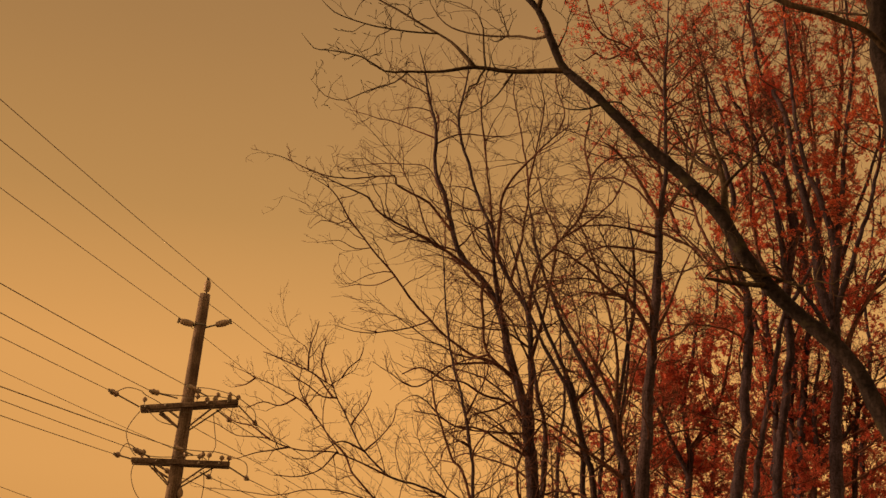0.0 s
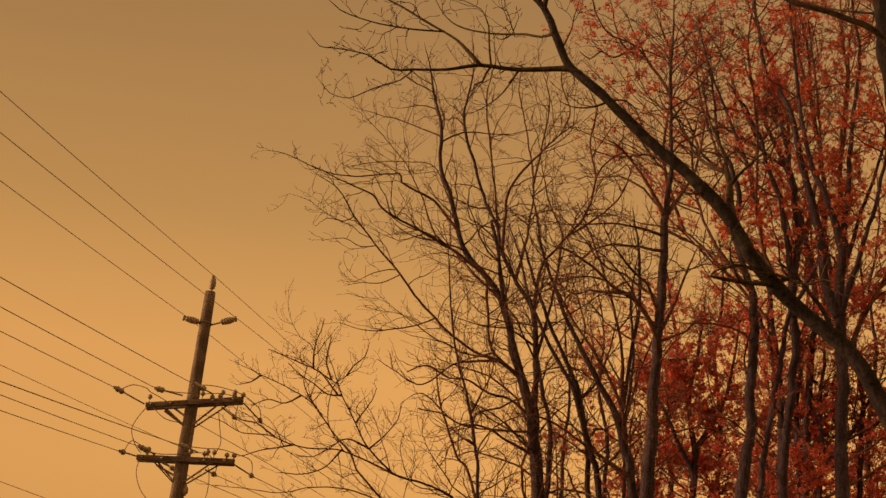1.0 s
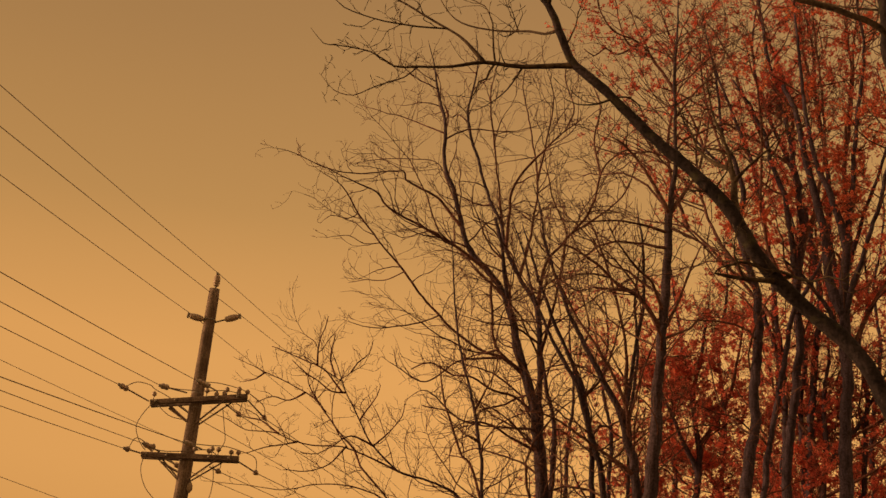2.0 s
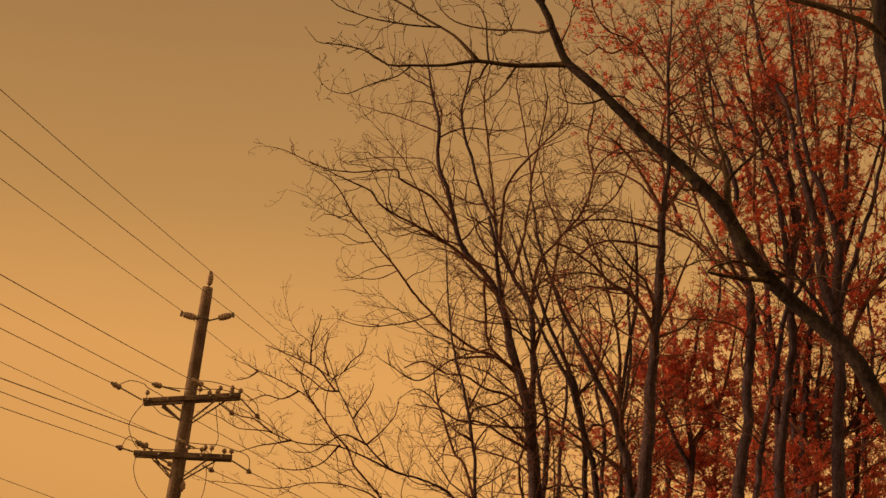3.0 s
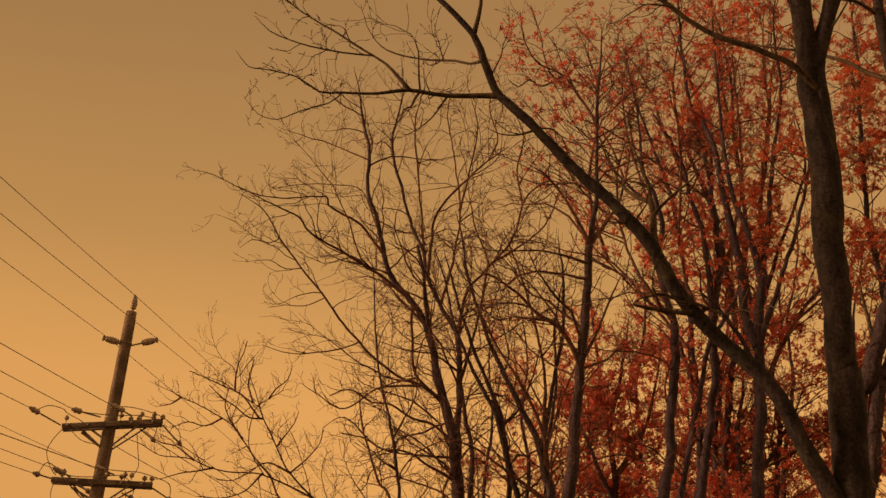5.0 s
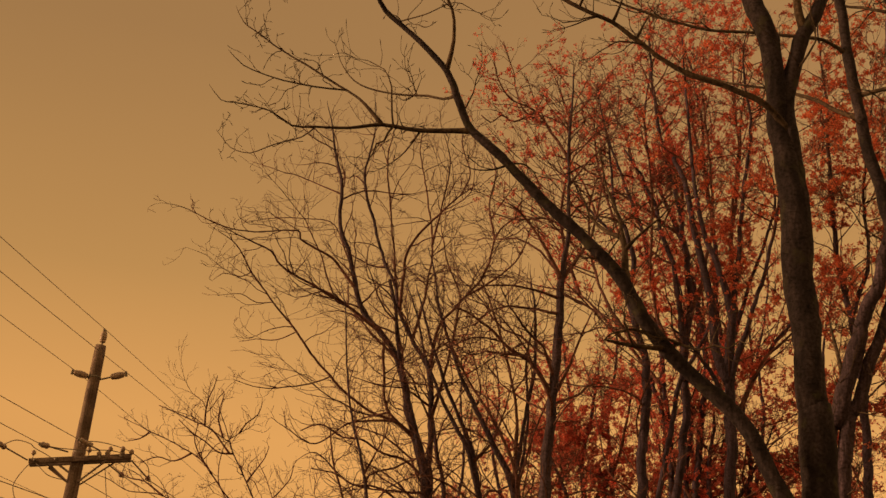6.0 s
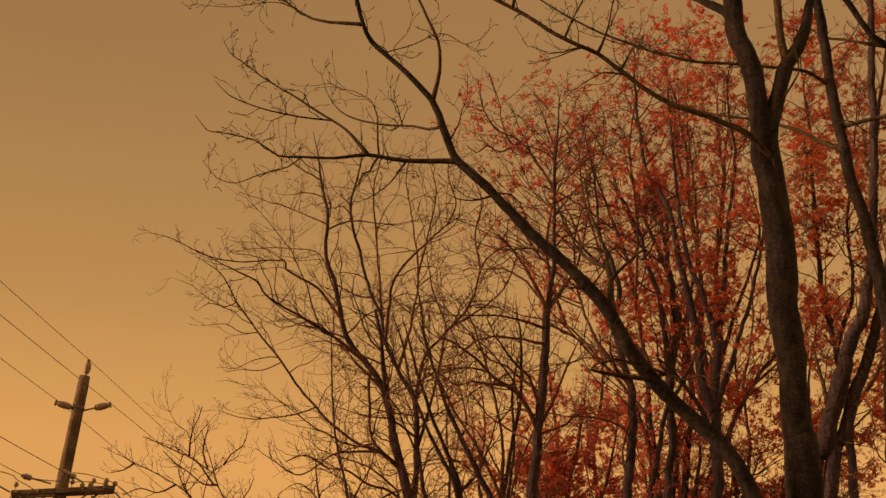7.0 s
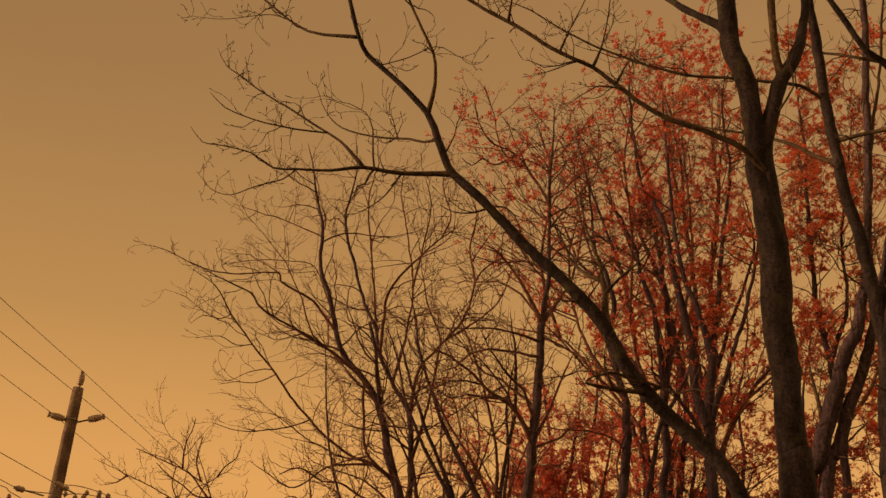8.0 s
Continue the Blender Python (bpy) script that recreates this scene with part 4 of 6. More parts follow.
def straight_tree():
    t = Tree("bare_tree", (3.35, 18.70), -10.16, BARK_BROWN, TWIG_BROWN, 17, branch=4.3, reach=1.5, fine=4.6, levels=3, up=0.09, thin=0.0047, major=0.35, start=0.3)
    t.limb("trunk", [(-0.07, 0.00, -0.10, 0.186), (-0.07, 0.00, 0.35, 0.133), (-0.02, 0.00, 4.12, 0.106), (0.02, 0.00, 4.99, 0.091), (0.01, 0.00, 5.69, 0.085), (0.03, 0.00, 6.58, 0.076), (0.05, 0.00, 7.50, 0.070), (0.08, 0.00, 8.26, 0.061), (0.08, 0.00, 8.60, 0.051), (0.10, 0.00, 9.43, 0.035), (0.06, 0.00, 10.64, 0.025), (0.03, 0.00, 11.90, 0.018), (0.03, 0.00, 12.55, 0.006)])
    t.limb("limb", [(0.08, 0.00, 8.55, 0.037), (-0.20, -0.17, 9.00, 0.027), (-0.48, -0.35, 9.36, 0.020), (-0.73, -0.52, 9.55, 0.017), (-0.95, -0.70, 9.59, 0.005)])
    t.limb("limb", [(0.10, 0.00, 8.60, 0.034), (0.41, 0.12, 9.20, 0.024), (0.56, 0.25, 9.75, 0.021), (0.65, 0.38, 10.63, 0.014), (0.53, 0.50, 11.53, 0.004)])
    t.limb("limb", [(0.02, 0.00, 6.58, 0.030), (0.27, 0.13, 7.14, 0.023), (0.47, 0.27, 7.85, 0.017), (0.64, 0.40, 8.33, 0.005)])
    t.limb("limb", [(0.05, 0.00, 8.26, 0.024), (-0.45, -0.27, 8.29, 0.017), (-1.06, -0.53, 8.21, 0.013), (-1.56, -0.80, 8.09, 0.003)])
    t.limb("limb", [(0.09, 0.00, 8.36, 0.020), (0.61, -0.40, 7.96, 0.017), (1.03, -0.80, 7.58, 0.005)])
    t.limb("limb", [(0.04, 0.00, 6.58, 0.0402), (-0.17, -0.07, 6.93, 0.0369), (-0.35, -0.15, 7.13, 0.0335), (-0.56, -0.22, 7.20, 0.0301), (-0.78, -0.30, 7.34, 0.0267), (-0.95, -0.38, 7.50, 0.0233), (-1.15, -0.45, 7.62, 0.0200), (-1.37, -0.53, 7.74, 0.0166), (-1.55, -0.60, 7.78, 0.0133)])
    t.limb("limb", [(0.05, 0.00, 7.97, 0.0273), (-0.11, -0.07, 7.97, 0.0246), (-0.29, -0.14, 8.00, 0.0220), (-0.47, -0.21, 7.98, 0.0193), (-0.73, -0.29, 7.95, 0.0167), (-0.95, -0.36, 7.87, 0.0141), (-1.11, -0.43, 7.74, 0.0114), (-1.25, -0.50, 7.53, 0.0088)])
    t.done("leafless tree with a straight brown trunk forking high up", group="trees of the wood")


def clump_tree():
    t = Tree("bare_tree", (3.41, 20.72), -9.34, BARK_BROWN, TWIG_BROWN, 18, branch=2.0, reach=1.5, fine=3.4, levels=3, up=0.1, thin=0.0047, major=0.35)
    t.limb("trunk", [(0.41, 0.00, -0.10, 0.137), (0.41, 0.00, 0.35, 0.098), (0.06, 0.00, 4.37, 0.078), (-0.11, 0.00, 5.12, 0.068), (-0.26, 0.00, 5.64, 0.061), (-0.52, 0.00, 6.06, 0.051), (-0.79, 0.00, 6.53, 0.047), (-1.15, 0.00, 7.16, 0.037), (-1.46, 0.00, 7.81, 0.030), (-1.77, 0.00, 8.64, 0.022), (-1.92, 0.00, 9.27, 0.015), (-2.11, 0.00, 9.81, 0.004)])
    t.limb("stem", [(-0.13, 0.00, 5.22, 0.047), (-0.19, 0.12, 5.72, 0.040), (-0.12, 0.24, 6.64, 0.033), (-0.01, 0.36, 7.80, 0.030), (-0.08, 0.48, 8.89, 0.023), (-0.22, 0.60, 9.69, 0.006)])
    t.limb("stem", [(-0.19, 0.09, 5.61, 0.032), (-0.26, 0.39, 6.97, 0.026), (-0.60, 0.69, 8.18, 0.023), (-0.92, 0.99, 9.13, 0.020), (-1.30, 1.29, 10.01, 0.006)])
    t.limb("stem", [(-0.16, 0.63, -0.10, 0.095), (-0.16, 0.63, 0.35, 0.068), (-0.52, 0.40, 4.37, 0.054), (-0.67, 0.30, 5.04, 0.051), (-0.86, 0.20, 5.59, 0.047), (-1.02, 0.10, 6.04, 0.040), (-1.34, 0.00, 6.60, 0.033), (-1.71, -0.10, 7.20, 0.029), (-1.94, -0.20, 7.72, 0.022), (-2.19, -0.30, 8.51, 0.015), (-2.36, -0.40, 8.89, 0.006)])
    t.limb("stem", [(-0.94, 0.14, 5.86, 0.029), (-0.72, 0.19, 6.18, 0.026), (-0.55, 0.24, 6.61, 0.022), (-0.41, 0.29, 7.24, 0.015), (-0.32, 0.34, 7.77, 0.006)])
    t.limb("stem", [(-0.04, 0.00, 4.66, 0.036), (-0.50, -0.25, 4.94, 0.028), (-0.97, -0.50, 5.21, 0.021), (-1.44, -0.75, 5.41, 0.017), (-1.93, -1.00, 5.42, 0.005)])
    t.limb("stem", [(-0.20, 0.00, 5.40, 0.022), (0.02, -0.33, 6.22, 0.018), (0.28, -0.67, 7.03, 0.014), (0.57, -1.00, 7.49, 0.005)])
    t.limb("stem", [(-0.53, 0.80, -0.10, 0.090), (-0.53, 0.80, 0.35, 0.064), (-0.72, 0.60, 4.56, 0.051), (-0.85, 0.47, 5.62, 0.048), (-1.04, 0.33, 6.28, 0.040), (-1.33, 0.20, 6.83, 0.033), (-1.69, 0.07, 7.59, 0.030), (-2.00, -0.07, 8.36, 0.022), (-2.20, -0.20, 8.94, 0.006)])
    t.limb("stem", [(-0.03, 0.00, 5.22, 0.032), (-0.18, -0.12, 5.85, 0.029), (-0.62, -0.24, 6.58, 0.025), (-1.10, -0.36, 7.20, 0.022), (-1.49, -0.48, 7.85, 0.014), (-1.72, -0.60, 8.31, 0.004)])
    t.limb("stem", [(-0.05, 0.37, -0.10, 0.058), (-0.05, 0.37, 0.35, 0.041), (-0.10, 0.50, 4.60, 0.033), (-0.13, 0.60, 5.81, 0.030), (-0.05, 0.70, 6.85, 0.026), (-0.16, 0.80, 7.91, 0.023), (-0.07, 0.90, 8.93, 0.006)])
    t.done("leafless tree dividing low into several spreading stems", group="trees of the wood")


def oak_a():
    t = Tree("red_oak_tree", (5.96, 23.25), -14.37, BARK_DARK, TWIG_BROWN, 19, branch=1.8, reach=1.6, fine=3.2, levels=3, up=0.12, thin=0.0034, leaf=LEAF_RED, leafy=27, leaf_size=0.060, start=0.35)
    t.limb("trunk", [(-0.15, 0.00, -0.10, 0.193), (-0.15, 0.00, 0.35, 0.138), (-0.02, 0.00, 4.92, 0.110), (0.07, 0.00, 6.22, 0.099), (0.09, 0.00, 7.54, 0.091), (0.10, 0.00, 8.44, 0.084), (0.01, 0.00, 9.01, 0.072), (-0.20, 0.00, 9.71, 0.064), (-0.30, 0.00, 10.30, 0.056), (-0.25, 0.00, 10.91, 0.052), (-0.43, 0.00, 11.52, 0.044), (-0.69, 0.00, 12.15, 0.031), (-0.86, 0.00, 13.43, 0.023), (-1.14, 0.00, 14.63, 0.007)])
    t.limb("stem", [(0.10, 0.12, -0.10, 0.101), (0.10, 0.12, 0.35, 0.072), (0.28, 0.30, 4.98, 0.058), (0.41, 0.44, 6.32, 0.054), (0.63, 0.58, 7.70, 0.051), (0.79, 0.72, 8.67, 0.048), (1.25, 0.86, 9.68, 0.035), (1.47, 1.00, 10.46, 0.027)])
    t.limb("stem", [(0.01, 0.00, 8.95, 0.038), (-0.65, 0.25, 9.90, 0.034), (-1.08, 0.50, 10.97, 0.026), (-1.26, 0.75, 12.35, 0.023), (-1.01, 1.00, 13.66, 0.007)])
    t.spray(-3.35, 0.30, 13.80, 0.45, 0.45, 7)
    t.spray(-3.73, -0.20, 13.96, 0.30, 0.35, 4)
    t.spray(-2.84, 0.20, 13.55, 0.40, 0.40, 6)
    t.spray(-1.55, -0.30, 14.61, 0.50, 0.50, 7)
    t.spray(-1.73, 0.20, 11.47, 0.60, 0.60, 7)
    t.spray(-3.01, 0.20, 12.42, 0.40, 0.40, 5)
    t.spray(-0.90, -0.20, 9.51, 0.40, 0.40, 7)
    t.spray(-1.16, 0.61, 14.69, 0.76, 0.63, 7)
    t.spray(-2.58, 0.62, 13.89, 1.13, 0.75, 6)
    t.spray(-3.09, 0.03, 13.20, 0.73, 0.73, 3)
    t.spray(-1.05, -0.43, 12.59, 0.83, 0.83, 7)
    t.spray(-2.19, -0.89, 10.90, 0.91, 0.68, 3)
    t.spray(-0.90, -0.23, 11.06, 0.70, 0.70, 6)
    t.spray(-2.18, -0.18, 14.42, 0.74, 0.74, 4)
    t.spray(-2.95, -0.91, 14.31, 0.72, 0.72, 2)
    t.spray(-2.29, -0.90, 15.23, 0.86, 0.61, 3)
    t.spray(-1.60, 1.00, 16.46, 0.93, 0.66, 3)
    t.spray(-3.07, 0.30, 12.41, 0.73, 0.73, 2)
    t.spray(-2.74, 0.75, 15.42, 0.51, 0.59, 5)
    t.spray(-2.08, 0.34, 15.57, 0.54, 0.44, 5)
    t.spray(-1.44, 0.76, 16.35, 0.40, 0.45, 5)
    t.spray(-1.93, -0.10, 14.47, 0.56, 0.44, 5)
    t.spray(-1.25, 0.58, 15.15, 0.60, 0.43, 5)
    t.spray(-3.50, 0.08, 14.57, 0.38, 0.33, 3)
    t.spray(-3.07, 0.31, 14.28, 0.40, 0.35, 3)
    t.spray(-3.76, 0.70, 13.66, 0.39, 0.42, 3)
    t.done("tall oak with thin scattered red autumn leaves", group="trees of the wood")


def oak_b():
    t = Tree("red_oak_tree", (6.92, 24.02), -16.07, BARK_DARK, TWIG_BROWN, 20, branch=1.8, reach=1.6, fine=3.5, levels=3, up=0.12, thin=0.0034, leaf=LEAF_RED, leafy=33, leaf_size=0.060, start=0.4)
    t.limb("trunk", [(-0.14, 0.00, -0.10, 0.163), (-0.14, 0.00, 0.35, 0.117), (-0.02, 0.00, 5.11, 0.093), (0.07, 0.00, 6.45, 0.086), (0.16, 0.00, 7.82, 0.082), (0.10, 0.00, 8.99, 0.075), (0.18, 0.00, 10.19, 0.067), (0.09, 0.00, 11.56, 0.059), (-0.20, 0.00, 12.98, 0.046), (-0.55, 0.00, 14.32, 0.038), (-0.79, 0.00, 16.00, 0.029), (-0.90, 0.00, 17.44, 0.007)])
    t.limb("stem", [(0.16, 0.00, 9.83, 0.044), (0.45, 0.16, 11.00, 0.041), (0.62, 0.32, 12.33, 0.037), (0.57, 0.48, 13.72, 0.028), (0.43, 0.64, 15.18, 0.024), (0.30, 0.80, 16.70, 0.008)])
    t.limb("stem", [(0.14, 0.00, 8.75, 0.039), (-0.37, -0.16, 9.77, 0.035), (-0.62, -0.32, 10.81, 0.031), (-0.64, -0.48, 12.26, 0.027), (-0.78, -0.64, 13.48, 0.018), (-1.15, -0.80, 14.74, 0.005)])
    t.limb("stem", [(0.12, 0.00, 8.64, 0.0708), (0.03, -0.05, 9.94, 0.0664), (-0.05, -0.10, 10.53, 0.0613), (-0.18, -0.15, 11.19, 0.0563), (-0.33, -0.20, 11.61, 0.0511), (-0.48, -0.25, 11.97, 0.0457), (-0.57, -0.30, 12.46, 0.0405), (-0.78, -0.35, 12.90, 0.0351), (-0.87, -0.40, 13.14, 0.0297), (-1.08, -0.45, 13.38, 0.0242), (-1.27, -0.50, 13.69, 0.0186)])
    t.spray(-0.20, -0.53, 13.26, 0.80, 0.74, 26)
    t.spray(-0.59, -0.13, 15.08, 1.03, 0.77, 7)
    t.spray(-1.20, 0.95, 14.40, 0.79, 1.05, 7)
    t.spray(0.38, 0.80, 14.98, 0.79, 0.92, 3)
    t.spray(-0.18, 0.69, 11.84, 1.01, 0.75, 12)
    t.spray(-0.77, -0.22, 12.50, 0.74, 0.62, 3)
    t.spray(-0.98, -0.01, 16.43, 1.45, 0.53, 7)
    t.spray(-1.38, 0.35, 17.25, 1.08, 0.68, 4)
    t.spray(0.10, -0.88, 16.55, 1.03, 0.64, 3)
    t.spray(0.34, 0.11, 18.17, 1.23, 0.68, 9)
    t.spray(-0.75, -0.46, 17.43, 1.06, 0.66, 9)
    t.spray(-0.09, 0.76, 13.60, 0.49, 0.58, 48)
    t.spray(-0.26, -0.87, 13.35, 0.43, 0.43, 30)
    t.spray(-1.37, 0.16, 17.00, 0.44, 0.53, 3)
    t.spray(-0.65, -0.73, 17.05, 0.65, 0.54, 3)
    t.spray(0.11, 0.72, 17.66, 0.61, 0.63, 3)
    t.spray(0.68, -0.52, 16.07, 0.46, 0.57, 3)
    t.spray(-0.43, -0.53, 18.09, 0.60, 0.53, 3)
    t.spray(0.48, 0.04, 18.16, 0.65, 0.55, 3)
    t.spray(-0.86, -0.63, 15.79, 0.47, 0.56, 3)
    t.spray(0.01, 0.04, 15.89, 0.58, 0.53, 3)
    t.done("tall oak holding bright orange-red leaves in its crown", group="trees of the wood")


def oak_c():
    t = Tree("red_oak_tree", (7.29, 21.81), -18.49, BARK_DARK, TWIG_BROWN, 21, branch=1.8, reach=1.6, fine=3.8, levels=3, up=0.12, thin=0.0034, leaf=LEAF_ORANGE, leafy=36, leaf_size=0.060, start=0.4)
    t.limb("trunk", [(-0.03, 0.00, -0.10, 0.205), (-0.03, 0.00, 0.35, 0.147), (-0.00, 0.00, 4.89, 0.117), (0.02, 0.00, 6.11, 0.106), (-0.01, 0.00, 7.77, 0.100), (-0.04, 0.00, 8.85, 0.089), (0.00, 0.00, 9.51, 0.078), (-0.28, 0.00, 10.42, 0.058), (-0.60, 0.00, 11.35, 0.046), (-0.82, 0.00, 12.68, 0.034), (-0.95, 0.00, 14.06, 0.026), (-1.10, 0.00, 15.62, 0.007)])
    t.limb("stem", [(0.00, 0.00, 9.45, 0.053), (0.10, 0.14, 10.81, 0.046), (0.21, 0.28, 12.29, 0.039), (0.34, 0.42, 13.70, 0.031), (0.17, 0.56, 15.07, 0.023), (0.23, 0.70, 16.34, 0.007)])
    t.limb("stem", [(0.01, 0.00, 8.20, 0.048), (0.40, -0.23, 9.54, 0.041), (0.70, -0.45, 10.68, 0.033), (0.90, -0.68, 11.94, 0.029), (1.11, -0.90, 13.45, 0.008)])
    t.limb("stem", [(0.02, 0.00, 7.24, 0.040), (0.40, 0.20, 8.26, 0.032), (0.85, 0.40, 9.03, 0.029), (1.62, 0.60, 9.72, 0.008)])
    t.limb("stem", [(-0.02, 0.00, 7.54, 0.0540), (-0.22, -0.16, 7.99, 0.0464), (-0.38, -0.32, 8.30, 0.0387), (-0.58, -0.48, 8.50, 0.0311), (-0.83, -0.64, 8.75, 0.0235), (-1.10, -0.80, 8.97, 0.0160)])
    t.limb("stem", [(-0.03, 0.00, 8.10, 0.0923), (-0.29, 0.06, 8.76, 0.0878), (-0.35, 0.11, 9.44, 0.0832), (-0.45, 0.17, 10.03, 0.0784), (-0.54, 0.22, 10.51, 0.0735), (-0.66, 0.28, 11.00, 0.0685), (-0.77, 0.33, 11.38, 0.0633), (-0.86, 0.39, 11.95, 0.0582), (-0.98, 0.44, 12.47, 0.0529), (-1.20, 0.50, 13.06, 0.0476)])
    t.spray(0.11, 0.43, 10.46, 0.36, 0.74, 30)
    t.spray(0.11, 0.89, 10.99, 0.58, 1.05, 20)
    t.spray(0.20, -0.65, 11.97, 0.56, 0.90, 18)
    t.spray(0.68, 0.95, 10.53, 0.70, 1.05, 16)
    t.spray(-0.32, 0.89, 12.09, 0.47, 0.95, 12)
    t.spray(0.00, -1.16, 13.38, 0.68, 0.68, 9)
    t.spray(0.85, 0.50, 12.73, 0.71, 0.95, 14)
    t.spray(1.25, -1.20, 11.02, 0.65, 0.97, 16)
    t.spray(1.76, 0.01, 13.17, 0.82, 0.94, 16)
    t.spray(0.85, -0.15, 14.36, 0.83, 0.71, 9)
    t.spray(1.53, -0.71, 9.48, 0.75, 0.97, 14)
    t.spray(0.22, -0.42, 15.26, 1.44, 0.48, 7)
    t.spray(-0.31, 0.73, 9.88, 0.80, 0.69, 8)
    t.spray(0.31, -0.22, 10.91, 0.39, 0.29, 22)
    t.spray(0.15, -0.62, 10.11, 0.38, 0.35, 22)
    t.spray(0.53, 0.11, 11.71, 0.40, 0.35, 22)
    t.spray(2.01, 0.50, 14.17, 0.50, 0.59, 14)
    t.spray(2.06, 0.27, 12.40, 0.43, 0.47, 14)
    t.spray(1.83, 0.59, 10.72, 0.47, 0.44, 14)
    t.spray(0.87, -0.04, 14.15, 0.48, 0.52, 14)
    t.spray(0.32, -0.55, 15.58, 0.55, 0.45, 7)
    t.spray(1.06, 0.05, 14.73, 0.40, 0.58, 7)
    t.spray(1.21, 0.64, 16.09, 0.41, 0.59, 7)
    t.spray(-0.13, -0.58, 15.45, 0.46, 0.52, 7)
    t.spray(-0.48, 0.71, 15.69, 0.57, 0.40, 7)
    t.spray(-0.83, 0.03, 16.12, 0.51, 0.50, 7)
    t.done("forked dark oak with red leaves behind the grey maples", group="trees of the wood")


def russet_a():
    t = Tree("young_oak_tree", (5.86, 27.38), -12.08, BARK_DARK, TWIG_BROWN, 22, branch=2.8, reach=1.4, fine=5.0, levels=3, up=0.1, thin=0.0044, leaf=LEAF_RUSSET, leafy=38, leaf_size=0.060, start=0.2)
    t.limb("trunk", [(-0.09, 0.00, -0.10, 0.133), (-0.09, 0.00, 0.35, 0.095), (0.00, 0.00, 5.39, 0.076), (0.05, 0.00, 6.41, 0.067), (-0.14, 0.00, 7.42, 0.053), (0.01, 0.00, 8.46, 0.044), (0.11, 0.00, 9.40, 0.029), (0.15, 0.00, 10.08, 0.007)])
    t.limb("stem", [(0.02, 0.00, 5.91, 0.048), (-0.48, -0.20, 6.84, 0.038), (-0.89, -0.40, 7.67, 0.029), (-1.29, -0.60, 8.38, 0.010)])
    t.limb("stem", [(0.05, 0.00, 6.41, 0.043), (0.61, 0.20, 7.50, 0.039), (0.84, 0.40, 8.61, 0.030), (0.94, 0.60, 9.74, 0.020)])
    t.spray(-0.17, -0.55, 8.19, 0.90, 0.77, 36)
    t.spray(0.28, -1.05, 9.24, 0.64, 0.76, 20)
    t.spray(-0.65, 0.60, 7.51, 0.80, 0.80, 26)
    t.spray(0.49, -0.15, 7.17, 0.77, 0.90, 30)
    t.spray(-0.22, 0.90, 6.42, 1.07, 0.80, 40)
    t.spray(-1.39, -0.79, 7.94, 0.64, 0.64, 14)
    t.spray(-1.59, -0.54, 6.96, 0.76, 0.76, 14)
    t.spray(0.80, 0.90, 5.98, 0.93, 0.80, 24)
    t.spray(-1.94, 0.02, 5.90, 0.77, 0.77, 12)
    t.spray(-1.28, 0.02, 5.32, 1.03, 0.64, 24)
    t.spray(-0.97, -0.79, 4.40, 1.12, 0.62, 22)
    t.spray(0.43, -1.46, 4.44, 1.09, 0.61, 24)
    t.spray(-0.63, -0.53, 8.56, 0.46, 0.46, 9)
    t.spray(-0.85, -0.28, 7.83, 0.49, 0.51, 9)
    t.spray(-0.06, -0.45, 7.08, 0.56, 0.55, 9)
    t.spray(-1.57, 0.56, 6.64, 0.45, 0.52, 9)
    t.spray(0.23, 0.24, 9.36, 0.48, 0.48, 9)
    t.done("young oak thick with russet and dark red leaves", group="trees of the wood")


